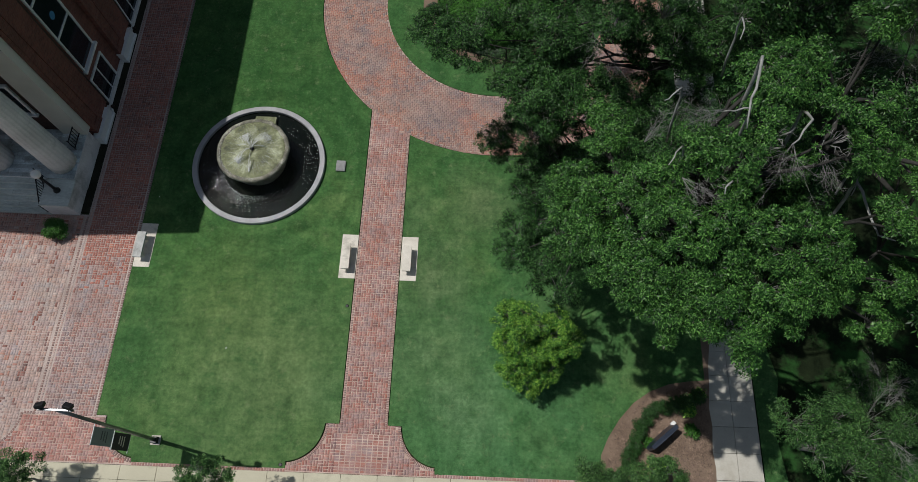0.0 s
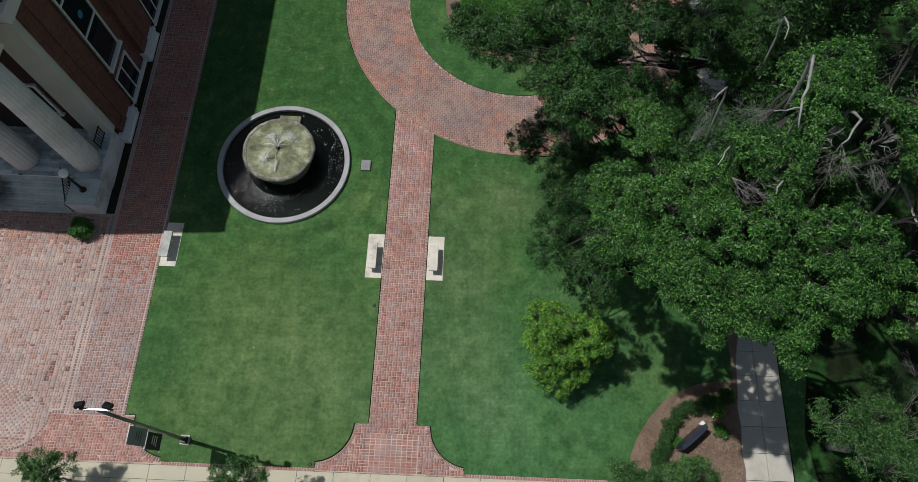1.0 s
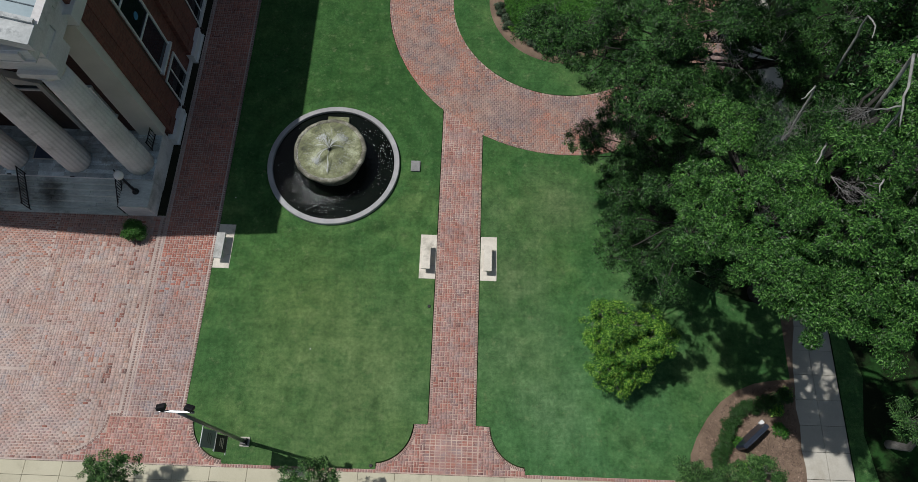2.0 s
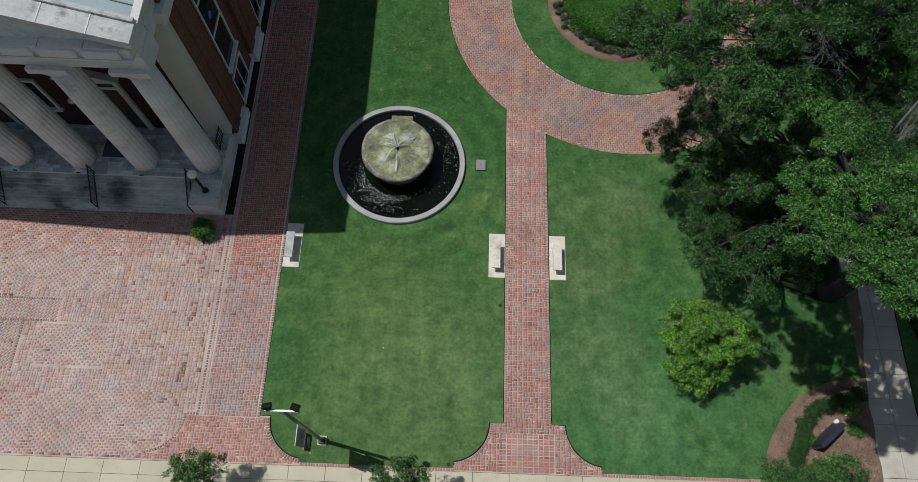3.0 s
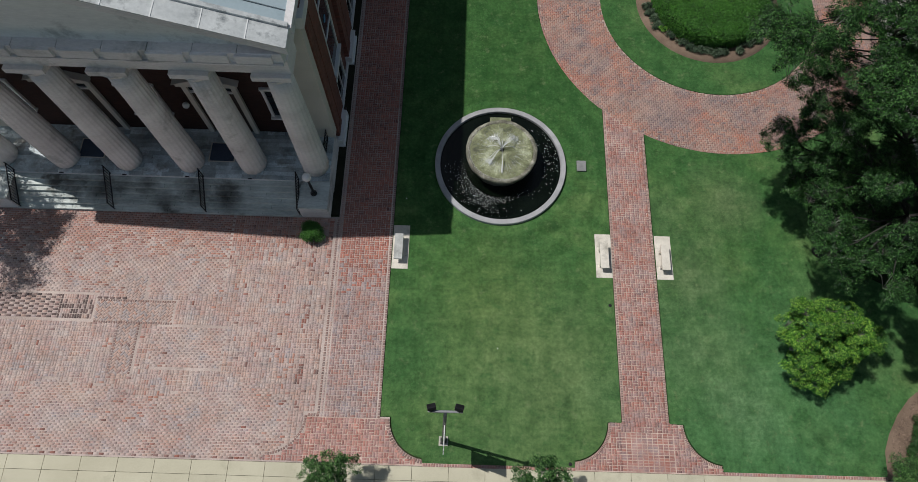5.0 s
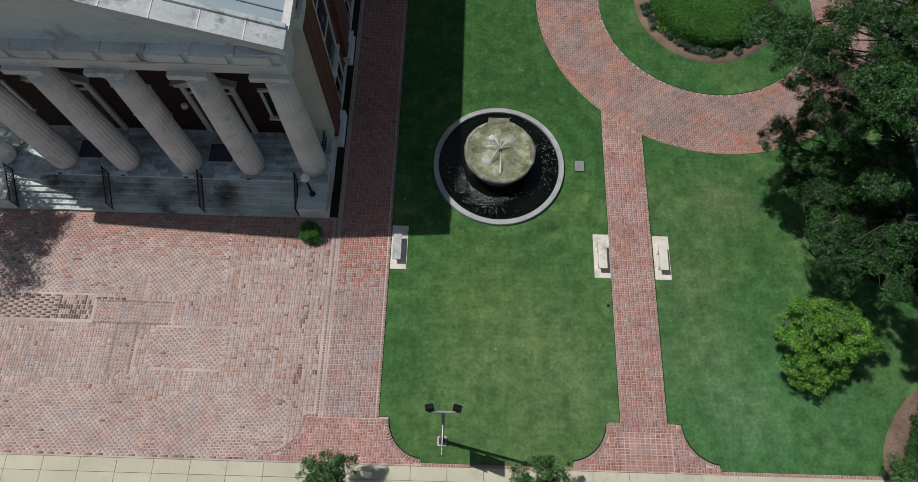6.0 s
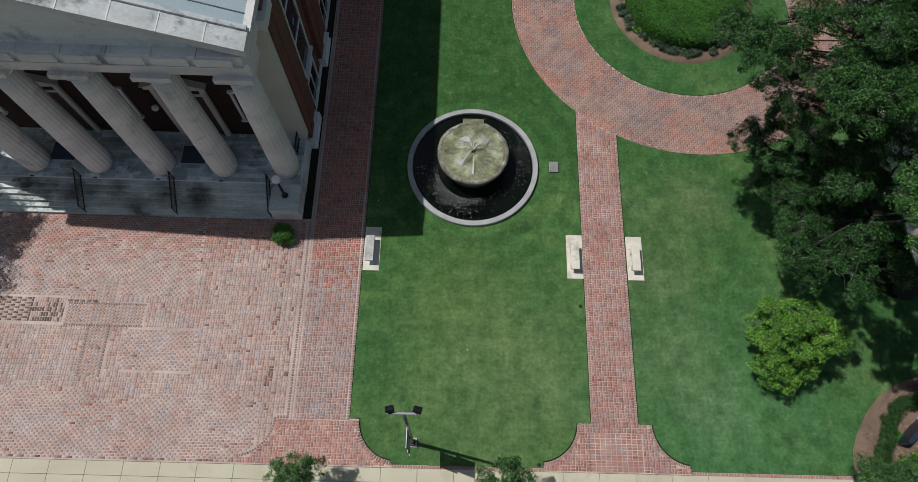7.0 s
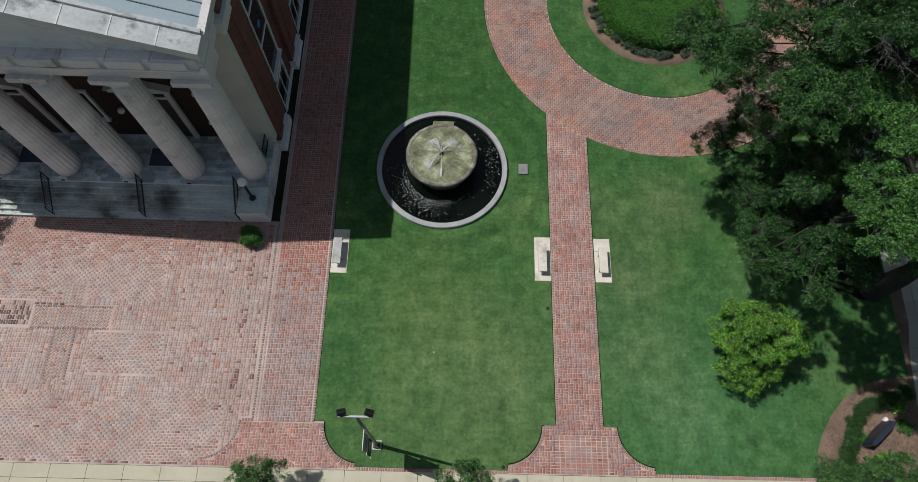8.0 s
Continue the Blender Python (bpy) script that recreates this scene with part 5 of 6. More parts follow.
part("shaft", tube(bmesh.new(), [(*off(z), z) for z in (0.09, 2.0, 4.0, 7.0)], 0.075, 0.05, 16), M_STEEL, pole)
ax_, ay_ = off(7.05)
part("crossarm", block(ax_ - 0.5, ax_ + 0.5, ay_ - 0.035, ay_ + 0.035, 7.02, 7.09, 0.01), M_STEEL, pole)
for s in (-1, 1):
    head = part("floodlight", block(-0.13, 0.13, -0.09, 0.09, -0.06, 0.06, 0.025), M_IRON, pole, "black box floodlight")
    head.matrix_local = pose(ax_ + 0.4 * s, ay_ + 0.1, 7.2, -38, 0, -14 * s)
    part("lens", block(-0.105, 0.105, -0.075, 0.075, -0.07, -0.061), M_GLASS, head)
    part("yoke", tube(bmesh.new(), [(ax_ + 0.4 * s, ay_, 7.08), (ax_ + 0.4 * s, ay_ + 0.08, 7.18)], 0.03, 0.03, 8), M_IRON, pole)


def banner(z0, z1, material, label):
    x_, y_ = off((z0 + z1) / 2)
    b = part("banner", block(x_ - 0.008, x_ + 0.008, y_ - 0.66, y_ - 0.1, z0 + 0.03, z1 - 0.03), material, pole, label)
    for z in (z0, z1):
        x_, y_ = off(z)
        part("banner_arm", tube(bmesh.new(), [(x_, y_ - 0.05, z), (x_, y_ - 0.7, z)], 0.016, 0.016, 6), M_WHITE, pole)
    return b


M_BANNER = surface("grey_green_banner_cloth", (0.2, 0.24, 0.24), (0.27, 0.31, 0.31), 1, 60, rough=0.85)
M_BLACKBANNER = surface("black_banner_cloth", (0.015, 0.016, 0.018), (0.03, 0.032, 0.034), 1, 60, rough=0.8)
for z0, z1, m_, lab in ((3.46, 4.78, M_BANNER, "grey-green cloth banner with faint lettering"), (2.2, 3.4, M_BLACKBANNER, "black cloth banner with a pale emblem")):
    b = banner(z0, z1, m_, lab)
    for k in range(3):
        for sx in (0.012, -0.015):
            part("text_bar", block(off(z0 + 0.6)[0] + sx, off(z0 + 0.6)[0] + sx + 0.003, off(z0 + 0.6)[1] - 0.55 + 0.04 * k, off(z0 + 0.6)[1] - 0.2, z0 + 0.4 + 0.16 * k, z0 + 0.46 + 0.16 * k), M_LIMESTONE if m_ is M_BLACKBANNER else M_SLATE, b)


# ---- trees and shrubs ----


def rosettes(g, p, axis, size, per=4, narrow=0.17, droop=0.12):
    """Leaves in rosettes: one at each point p, opening along its axis. Each leaf is a folded diamond."""
    n = len(p)
    axis = axis / (np.linalg.norm(axis, axis=1)[:, None] + 1e-9)
    a = g.uniform(0, 2 * np.pi, (n, 1)) + np.arange(per) * 2 * np.pi / per + g.normal(0, 0.25, (n, per))
    ref = np.cross(axis, g.normal(size=(n, 3)))
    ref /= np.linalg.norm(ref, axis=1)[:, None]
    ref2 = np.cross(axis, ref)
    way = ref[:, None] * np.cos(a)[..., None] + ref2[:, None] * np.sin(a)[..., None]
    way = way + axis[:, None] * g.uniform(0.0, 0.75, (n, per, 1))
    way /= np.linalg.norm(way, axis=2)[..., None]
    side = np.cross(way, axis[:, None] + g.normal(0, 0.35, (n, per, 3)))
    side /= np.linalg.norm(side, axis=2)[..., None] + 1e-9
    L = size * g.uniform(0.65, 1.25, (n, per, 1))
    base = p[:, None] + way * L * 0.1
    mid = base + way * L * 0.5
    nrm = np.cross(side, way)
    tip = base + way * L - np.array([0, 0, 1.0]) * L * droop
    v = np.stack([base, mid + side * L * narrow + nrm * L * 0.05, tip, mid - side * L * narrow + nrm * L * 0.05], axis=2)
    return v.reshape(-1, 3)


def leaves(clumps, count, size, seed, sub=12, spread=0.42, flat=0.75, narrow=0.17):
    """Rosettes gathered in tufts on each clump (x, y, z, rx, ry, rz)."""
    g = np.random.default_rng(seed)
    out, tufts = [], []
    vol = np.array([c[3] * c[4] + c[3] * c[5] for c in clumps])
    share = (vol / vol.sum() * count).astype(int) + 4
    for c, n in zip(clumps, share):
        d = g.normal(size=(sub, 3))
        d[:, 2] = np.abs(d[:, 2]) * 0.95 - 0.35
        d /= np.linalg.norm(d, axis=1)[:, None]
        centre = np.array(c[:3]) + d * np.array(c[3:]) * g.uniform(0.5, 1.0, (sub, 1))
        tufts.append(centre)
        k = g.integers(0, sub, n)
        e = g.normal(size=(n, 3))
        e /= np.linalg.norm(e, axis=1)[:, None]
        r = spread * np.array(c[3:]) * (g.uniform(0, 1, (n, 1)) ** 0.45) * g.uniform(0.6, 1.3, sub)[k][:, None]
        e[:, 2] *= flat
        p = centre[k] + e * r
        out.append(rosettes(g, p, e * 0.8 + d[k] * 0.4 + np.array([0, 0, 0.75]), size, narrow=narrow))
    v = np.concatenate(out)
    return v, np.arange(len(v)), tufts


def bent(g, a, b, k=0.18):
    """Points of a crooked limb from a to b."""
    d = (b - a).length
    m1 = a.lerp(b, 0.35) + Vector((g.uniform(-1, 1), g.uniform(-1, 1), g.uniform(-0.2, 0.8))) * d * k * 0.6
    m2 = a.lerp(b, 0.7) + Vector((g.uniform(-1, 1), g.uniform(-1, 1), g.uniform(-0.3, 0.7))) * d * k * 0.5
    return [a, m1, m1.lerp(m2, 0.5) + Vector((g.uniform(-1, 1), g.uniform(-1, 1), 0)) * d * 0.03, m2, b]


def clear_of(v, bare):
    """Leaves that leave dead wood free: bare holds rows (start, end, radius)."""
    p = v.reshape(-1, 4, 3)
    keep_ = np.ones(len(p), dtype=bool)
    for a, b, r in bare:
        a, b = np.array(a, dtype=float), np.array(b, dtype=float)
        u = np.clip(((p[:, 0] - a) @ (b - a)) / ((b - a) @ (b - a)), 0, 1)
        gap = p[:, 0] - a - u[:, None] * (b - a)
        gap[:, 2] = np.where(gap[:, 2] > 0, gap[:, 2] * 0.35, gap[:, 2])
        keep_ &= np.linalg.norm(gap, axis=1) > r
    return p[keep_].reshape(-1, 3)


def tree(name, label, foot, fork, clumps, count, leaf, material, trunk_r, seed, sub=12, spread=0.42, limbs=9, narrow=0.17, wood=None, bare=()):
    """A tree: tapered trunk to its fork, crooked limbs, twigs to each tuft, and a crown of leaves."""
    t = thing(name, label, "tree", at=(0, 0, 0))
    wood = wood or M_BARK
    g = random.Random(seed)
    v, idx, tufts = leaves(clumps, count, leaf, seed, sub, spread, narrow=narrow)
    v = clear_of(v, bare) if bare else v
    raw("crown", v, 4, np.arange(len(v)), material, t)
    foot, fork = Vector(foot), Vector(fork)
    tr = bmesh.new()
    tube(tr, [foot - Vector((0, 0, 0.1)), foot + Vector((0, 0, 0.15))] + bent(g, foot, fork, 0.08)[1:], trunk_r * 1.3, trunk_r * 0.3, 12)
    part("trunk", tr, wood, t, "grey fissured bark")
    order = sorted(range(len(clumps)), key=lambda i: -(Vector(clumps[i][:3]) - fork).length)
    paths = []
    for i in order[:limbs]:
        pts = bent(g, fork - Vector((0, 0, 0.1)), Vector(clumps[i][:3]))
        paths.append(pts)
        part("limb", tube(bmesh.new(), pts, trunk_r * 0.27, trunk_r * 0.06, 8), wood, t)
    for i in order[limbs:]:
        tip = Vector(clumps[i][:3])
        start = min((p for pts in paths for p in pts[:-1]), key=lambda p: (p - tip).length + (2.0 if p.z > tip.z else 0))
        part("branch", tube(bmesh.new(), bent(g, start, tip), trunk_r * 0.2, trunk_r * 0.07, 6), wood, t)
    tw = bmesh.new()
    for c, ends in zip(clumps, tufts):
        for e in ends:
            e, tip = Vector(e), Vector(c[:3])
            tube(tw, [tip - Vector((0, 0, c[5] * 0.8)), e.lerp(tip, 0.5) + Vector((g.uniform(-0.1, 0.1), g.uniform(-0.1, 0.1), 0.03)), e], min(0.014, trunk_r * 0.06 + 0.005), 0.004, 3)
    tagged(part("twigwork", tw, M_TWIG, t), kind="stuff")
    return t


def around(points, r, seed, extra=0, drop=1.6, sink=0.35, pull=0.4, edge=1.0):
    """Clumps under the given crown points, and more below them, drawn in towards the crown's middle."""
    g = random.Random(seed)
    mx, my = sum(p[0] for p in points) / len(points), sum(p[1] for p in points) / len(points)
    out = []
    for x, y, z in points:
        k = r * g.uniform(0.8, 1.2) * (edge if y < 6.0 else 1.0)
        out.append((x, y, z - sink, k, k, k * 0.75))
    for i in range(extra):
        x, y, z = points[i % len(points)]
        k = r * g.uniform(0.8, 1.1)
        x, y = x + (mx - x) * pull, y + (my - y) * pull
        out.append((x + g.uniform(-0.5, 0.5) * r, y + g.uniform(-0.5, 0.5) * r, z - drop * g.uniform(0.6, 1.4), k, k, k * 0.75))
    return out


def bare_twigs(at, reach, seed, n=5):
    """A fan of dead twigs: thin spines with side shoots, forked again."""
    g = random.Random(seed)
    bm = bmesh.new()
    a, main = Vector(at), Vector(reach)
    size = main.length
    jitter = lambda k: Vector((g.uniform(-1, 1), g.uniform(-1, 1), g.uniform(-0.4, 0.4))) * k
    for i in range(n):
        e = a + main * g.uniform(0.7, 1.15) + jitter(size * 0.45)
        pts = bent(g, a, e, 0.12)
        tube(bm, pts, 0.0065, 0.002, 4)
        for k in range(7):
            q = pts[1 + k % 3].lerp(pts[2 + k % 3], g.random())
            f = q + (e - a) * g.uniform(0.12, 0.34) + jitter(size * 0.36)
            mid_ = q.lerp(f, 0.5) + jitter(0.03)
            tube(bm, [q, mid_, f], 0.0036, 0.0016, 3)
            for _ in range(2):
                tube(bm, [mid_, mid_.lerp(f, 0.6) + jitter(size * 0.2)], 0.003, 0.0014, 3)
    return bm


# boughs of the oak: crown, middle, front, west and east side
OAK = [(7.7, 10.8, 13), (8.3, 11.2, 13), (7.9, 10.2, 13), (9.1, 11.3, 12.8), (8.3, 10.2, 13.2), (7.6, 10.6, 12.6), (9, 10, 13), (9.3, 9.4, 13.1), (9.8, 9.1, 13), (10.2, 8.8, 12.8), (9.6, 8.5, 12.8), (9, 8.7, 13.1), (11.1, 10.2, 12.4), (10.3, 8.5, 12.4)]
OAK += [(7.5, 9.2, 13), (7.7, 8.8, 13.1), (7.4, 8.6, 12.8), (6.1, 8, 13.3), (6.5, 7.8, 13.3), (5.8, 8.4, 13), (6, 7.5, 13.1), (6.6, 7.3, 13), (6.3, 6.7, 12.8), (5.6, 6.8, 12.5), (5.9, 6.2, 12.6)]
OAK += [(7.6, 6.7, 12.6), (8.4, 6.7, 12.4), (9, 6.5, 12.2), (7, 6.6, 12.6), (8.4, 6, 12.1), (7.5, 6, 12.2), (9.4, 6, 11.8), (6.7, 6.1, 12.2), (4.9, 5.1, 11.4), (5.7, 5.5, 11.6), (6.5, 5.2, 11.8), (7.6, 5.4, 11.7), (8.5, 5.5, 11.5), (7.2, 4.4, 11), (5.3, 4.8, 11.2), (8, 4.9, 11.2), (6.2, 5.8, 12), (9.2, 5.5, 11.2), (7.4, 5, 11.3), (6.2, 4.9, 11.3)]
OAK += [(4.3, 8.3, 11.2), (4.8, 8.1, 11.6), (4.4, 7.3, 11.6), (5.1, 7.1, 12), (5.2, 8.1, 12), (5.3, 6.2, 12.2), (4.6, 6.4, 11.8), (4, 6.3, 11.2), (4.9, 5.7, 11.8), (4.4, 5.7, 11.4), (3.9, 7.7, 10.6), (4, 10.5, 10.8), (4.4, 10.1, 11), (4.1, 9.6, 10.8), (3.8, 11.2, 10.4)]
OAK += [(10.9, 7.4, 12), (10.9, 6.9, 12), (11.4, 12.9, 12.4), (11.9, 13.2, 12.4)]
OAK += [(12.2, 8.4, 11.4), (13.4, 5.0, 11.4), (13.4, 7.0, 12.0), (12.6, 9.6, 10.8), (11.6, 6.0, 10.6), (11.0, 5.0, 10.2)]
OAK += [(3.1, 8.6, 10.6), (3.4, 8.4, 11), (3.6, 7.9, 11.2), (3, 7.6, 10.8), (3.3, 7.1, 11.2), (2.9, 7, 10.6), (3.2, 6.5, 11), (2.9, 7.9, 10.4), (3.5, 6.6, 11.2)]
DEAD_LIMBS = (((6.93, 10.08, 13.9), (6.78, 9.34, 13.7), (6.61, 8.85, 13.6), (6.59, 8.47, 13.4)),
              ((6.69, 8.95, 13.5), (6.31, 8.85, 13.5), (5.99, 8.87, 13.4)),
              ((5.78, 10.5, 12), (5.42, 10.11, 12.2), (5.22, 9.95, 12.2)),
              ((5.51, 8.56, 12.4), (5.23, 8.24, 12.6), (5.02, 7.88, 12.6)),
              ((7.64, 12.87, 12), (7.44, 12.17, 12.4), (7.27, 11.78, 12.4)),
              ((6.55, 7.6, 12.6), (6.2, 7.24, 13), (6.08, 6.98, 13)),
              ((8.69, 9.81, 12.2), (8.53, 9.17, 12.8), (8.18, 8.77, 12.9), (7.91, 8.45, 12.8)),
              ((11.21, 9.5, 10.2), (10.93, 8.79, 10.5), (10.61, 8.29, 10.6)),
              ((10.92, 8.75, 10.5), (10.96, 8.13, 10.6), (11.05, 7.46, 10.6), (11.11, 7.18, 10.6), (11.62, 7.08, 10.5)))
TWIG_FANS = (((6.05, 8.87, 13.5), (-0.82, -0.32, 0.15)),
             ((4.75, 8.95, 11.8), (0.37, 0.61, 0.15)),
             ((8.08, 8.62, 12.6), (-0.47, -0.93, 0.15)),
             ((5.31, 7.57, 12.6), (0.43, -0.63, 0.15)),
             ((13.71, 14.3, 10.6), (-1.68, -1.7, 0.15)),
             ((13.53, 13.26, 10.4), (-1.66, -0.83, 0.15)),
             ((9.08, 8.85, 12), (0.04, -0.97, 0.15)),
             ((4.06, 12.91, 11), (0, -1.13, 0.15)))
BARE = [(a, b, 0.3) for pts_ in DEAD_LIMBS for a, b in zip(pts_[1:], pts_[2:])] + [(at, tuple(Vector(at) + Vector(reach) * 0.9), 0.45) for at, reach in TWIG_FANS]
oak = tree("live_oak", "spreading live oak with glossy green leaves, pale limbs showing", (9.6, 8.6, 0), (9.2, 8.4, 6.0), around(OAK, 0.52, 11, 14, 2.6, edge=1.32), 80000, 0.084, M_OAK, 0.42, 11, 14, 0.38, 14, 0.17, M_DARKBARK, BARE)
for pts_ in DEAD_LIMBS:
    run = [Vector(p) for p in pts_]
    run = [run[0] + Vector((0.3, -0.3, -2.2)), run[0] + Vector((0.1, -0.1, -0.7))] + run
    crook = random.Random(len(pts_) + int(pts_[0][0] * 10))
    run = [q for p, n_ in zip(run, run[1:]) for q in (p, p.lerp(n_, 0.5) + Vector((crook.uniform(-0.05, 0.05), crook.uniform(-0.05, 0.05), crook.uniform(-0.03, 0.05))))] + run[-1:]
    thick = 0.055 if len(pts_) > 3 else 0.04
    part("pale_limb", tube(bmesh.new(), run, thick, thick * 0.3, 8), M_PALEBARK, oak, "pale lichen-grey bare limb")
DARK = [(2.6, 12.2, 7.0), (3.6, 10.3, 6.9), (2.2, 9.0, 5.9), (3.0, 7.9, 5.8), (4.5, 10.9, 8.2), (4.0, 8.2, 5.8), (1.9, 12.3, 5.0), (1.45, 13.1, 5.0), (2.7, 13.6, 5.6),
        (4.3, 8.5, 6.3), (2.0, 8.1, 5.8), (3.6, 6.9, 6.1), (3.1, 7.6, 4.8), (3.4, 9.9, 7.5), (2.5, 10.6, 5.4), (4.2, 13.0, 6.8), (3.2, 11.6, 6.6), (5.2, 7.6, 6.0), (5.4, 9.6, 7.0), (5.6, 12.0, 7.4)]
DARK += [(6.0, 12.7, 6.6), (6.6, 11.2, 6.4), (6.4, 14.0, 7.2), (7.4, 15.2, 6.6), (6.6, 12.9, 7.0), (6.8, 10.6, 7.0), (5.2, 10.4, 8.8), (8.0, 12.8, 5.4), (7.9, 14.2, 5.4), (2.6, 14.8, 6.0), (2.8, 14.0, 6.2), (2.2, 13.5, 6.0), (3.4, 13.9, 6.2), (2.9, 12.8, 6.2), (3.6, 13.2, 6.0), (1.6, 12.7, 5.8), (2.9, 11.7, 5.6), (3.8, 11.8, 6.0), (4.7, 11.9, 6.2), (3.4, 12.2, 5.4)]
# low boughs over the path and round the trunks, added to block sun
UNDER = [(x, y, z, 1.15, 1.15, 0.7) for x, y, z in ((8.3, 7.6, 6.0), (8.2, 8.8, 6.2), (8.3, 10.0, 6.0), (8.4, 11.2, 6.2), (9.0, 8.2, 5.6), (7.4, 8.2, 6.6), (7.2, 9.2, 8.4), (6.6, 8.6, 7.6), (7.4, 9.8, 7.2), (6.9, 11.0, 7.6), (8.2, 11.4, 7.8), (8.2, 8.0, 8.0), (9.4, 9.6, 8.4), (8.8, 12.6, 8.0), (10.2, 11.2, 8.6), (10.6, 9.2, 8.8), (7.6, 12.6, 7.4))]
# the low boughs share these darker leaves, standing in for shade in the hollow
tree("dark_evergreen_tree", "dense dark evergreen tree drooping over the lawn", (4.9, 10.2, 0), (4.6, 10.1, 3.4), around(DARK, 0.68, 12, 20, 1.7) + UNDER, 72000, 0.08, M_DARKLEAF, 0.24, 12, 17, 0.36, 9, 0.18, M_DARKBARK)
NORTH = [(-0.9, 14.6, 9.3), (2.6, 13.2, 11.2), (-0.5, 14.2, 9.8), (0.3, 13.7, 10.6), (2.8, 11.4, 9.5), (4.2, 12.7, 12.0),
         (3.3, 12.4, 9.9), (2.7, 12.9, 11.0), (6.0, 14.0, 11.4), (0.4, 16.0, 10.5), (2.5, 15.5, 11.5), (4.6, 15.0, 12.0), (6.6, 15.6, 10.8), (2.0, 18.0, 11.2), (5.0, 18.0, 11.8), (7.6, 17.2, 11.0), (-0.2, 18.2, 9.8), (8.6, 14.6, 10.6)]
# its brighter bough towards the walk, and lower boughs
NORTH += [(2.0, 12.6, 10.2), (2.6, 12.7, 10.3), (3.0, 12.4, 10.3), (2.3, 11.8, 10.2), (1.8, 11.9, 10.0), (3.0, 11.6, 10.2), (2.5, 11.3, 10.0), (3.4, 12.7, 10.2)]
# some of these are added out of view to keep sun off ring and path
NORTH += [(6.2, 16.6, 9.4), (7.2, 16.0, 8.2), (8.0, 18.0, 8.8), (5.2, 17.0, 10.8), (7.6, 13.8, 9.0), (7.6, 18.7, 8.0), (7.0, 17.3, 9.4), (7.4, 15.8, 8.6), (8.4, 16.9, 7.4), (3.4, 20.4, 9.6), (4.4, 19.6, 9.0), (2.6, 21.2, 10.2), (4.0, 21.6, 9.4), (4.4, 12.2, 9.6), (3.9, 12.7, 9.8), (4.9, 12.1, 9.4), (4.8, 14.4, 10.2), (5.4, 14.7, 10.0), (7.0, 15.1, 9.2), (7.7, 14.8, 9.4), (7.3, 13.6, 9.2), (8.3, 14.2, 9.4), (8.9, 15.2, 9.2), (6.9, 14.2, 9.6), (6.3, 14.6, 8.6), (6.0, 15.2, 8.8), (-0.5, 13.6, 10.0), (0.0, 13.3, 9.9), (-1.0, 14.1, 9.8), (1.6, 14.8, 10.2), (2.1, 14.5, 10.3)]
tree("shade_tree", "tall green shade tree overhanging the ring walk", (9.7, 15.7, 0), (9.0, 15.6, 6.4), around(NORTH, 0.78, 13, 12, 2.2, 0.35, 0.5), 58000, 0.086, M_MIDLEAF, 0.2, 13, 16, 0.36, 9, 0.18, M_DARKBARK)
# tree assumed out of view, placed to shade the ground beyond the path
FAR = [(14.0, 3.6, 12.0), (14.2, 6.4, 12.6), (14.4, 8.2, 13.2), (14.0, 10.8, 13.2), (14.6, 5.2, 12.6), (15.4, 8.8, 13.2), (14.4, 11.8, 13.4), (12.6, 13.4, 12.6), (16.6, 6.6, 12.0), (16.8, 11.0, 12.4), (15.2, 14.4, 12.2), (17.6, 13.6, 11.6), (14.2, 2.6, 11.2), (17.4, 4.2, 11.0)]
tree("shade_tree", "tall dense shade tree assumed out of view beyond the path", (14.4, 8.6, 0), (14.4, 8.6, 6.0), around(FAR, 1.5, 14, 24, 2.0), 28000, 0.14, M_DARKLEAF, 0.15, 14, 16, 0.45, 9, 0.17, M_DARKBARK)
# crown mostly out of view, added to keep sun off the ground and path
GROVE = [(10.6, 14.6, 8.6), (12.0, 16.4, 9.6), (14.0, 18.4, 10.4), (10.4, 18.0, 9.8), (12.2, 20.6, 10.6), (16.6, 19.6, 10.8), (18.6, 17.6, 10.2), (15.0, 22.4, 10.8), (18.4, 22.2, 10.6), (12.4, 24.0, 10.0), (21.0, 20.0, 10.0), (20.8, 24.6, 10.4), (16.8, 26.0, 10.2), (22.6, 15.4, 10.4), (9.6, 21.6, 8.8), (6.6, 19.4, 9.8), (8.2, 19.8, 10.0), (7.4, 17.6, 9.6), (9.4, 17.0, 10.4), (10.8, 16.6, 12.0), (12.4, 15.6, 12.2), (13.8, 17.0, 12.0), (11.6, 18.4, 12.0)]
GROVE += [(8.0, 22.5, 6.4), (8.1, 21.1, 6.6), (8.2, 24.0, 6.6), (8.6, 21.6, 8.2), (9.0, 20.2, 7.6), (8.8, 23.4, 8.4), (7.2, 20.6, 8.6)]
tree("shade_tree", "broad dark tree in the grove behind, added to block sun", (14.6, 19.8, 0), (14.6, 19.8, 4.6), around(GROVE, 1.6, 22, 14, 2.0), 23000, 0.19, M_DARKLEAF, 0.17, 22, 14, 0.45, 9, 0.17, M_DARKBARK)
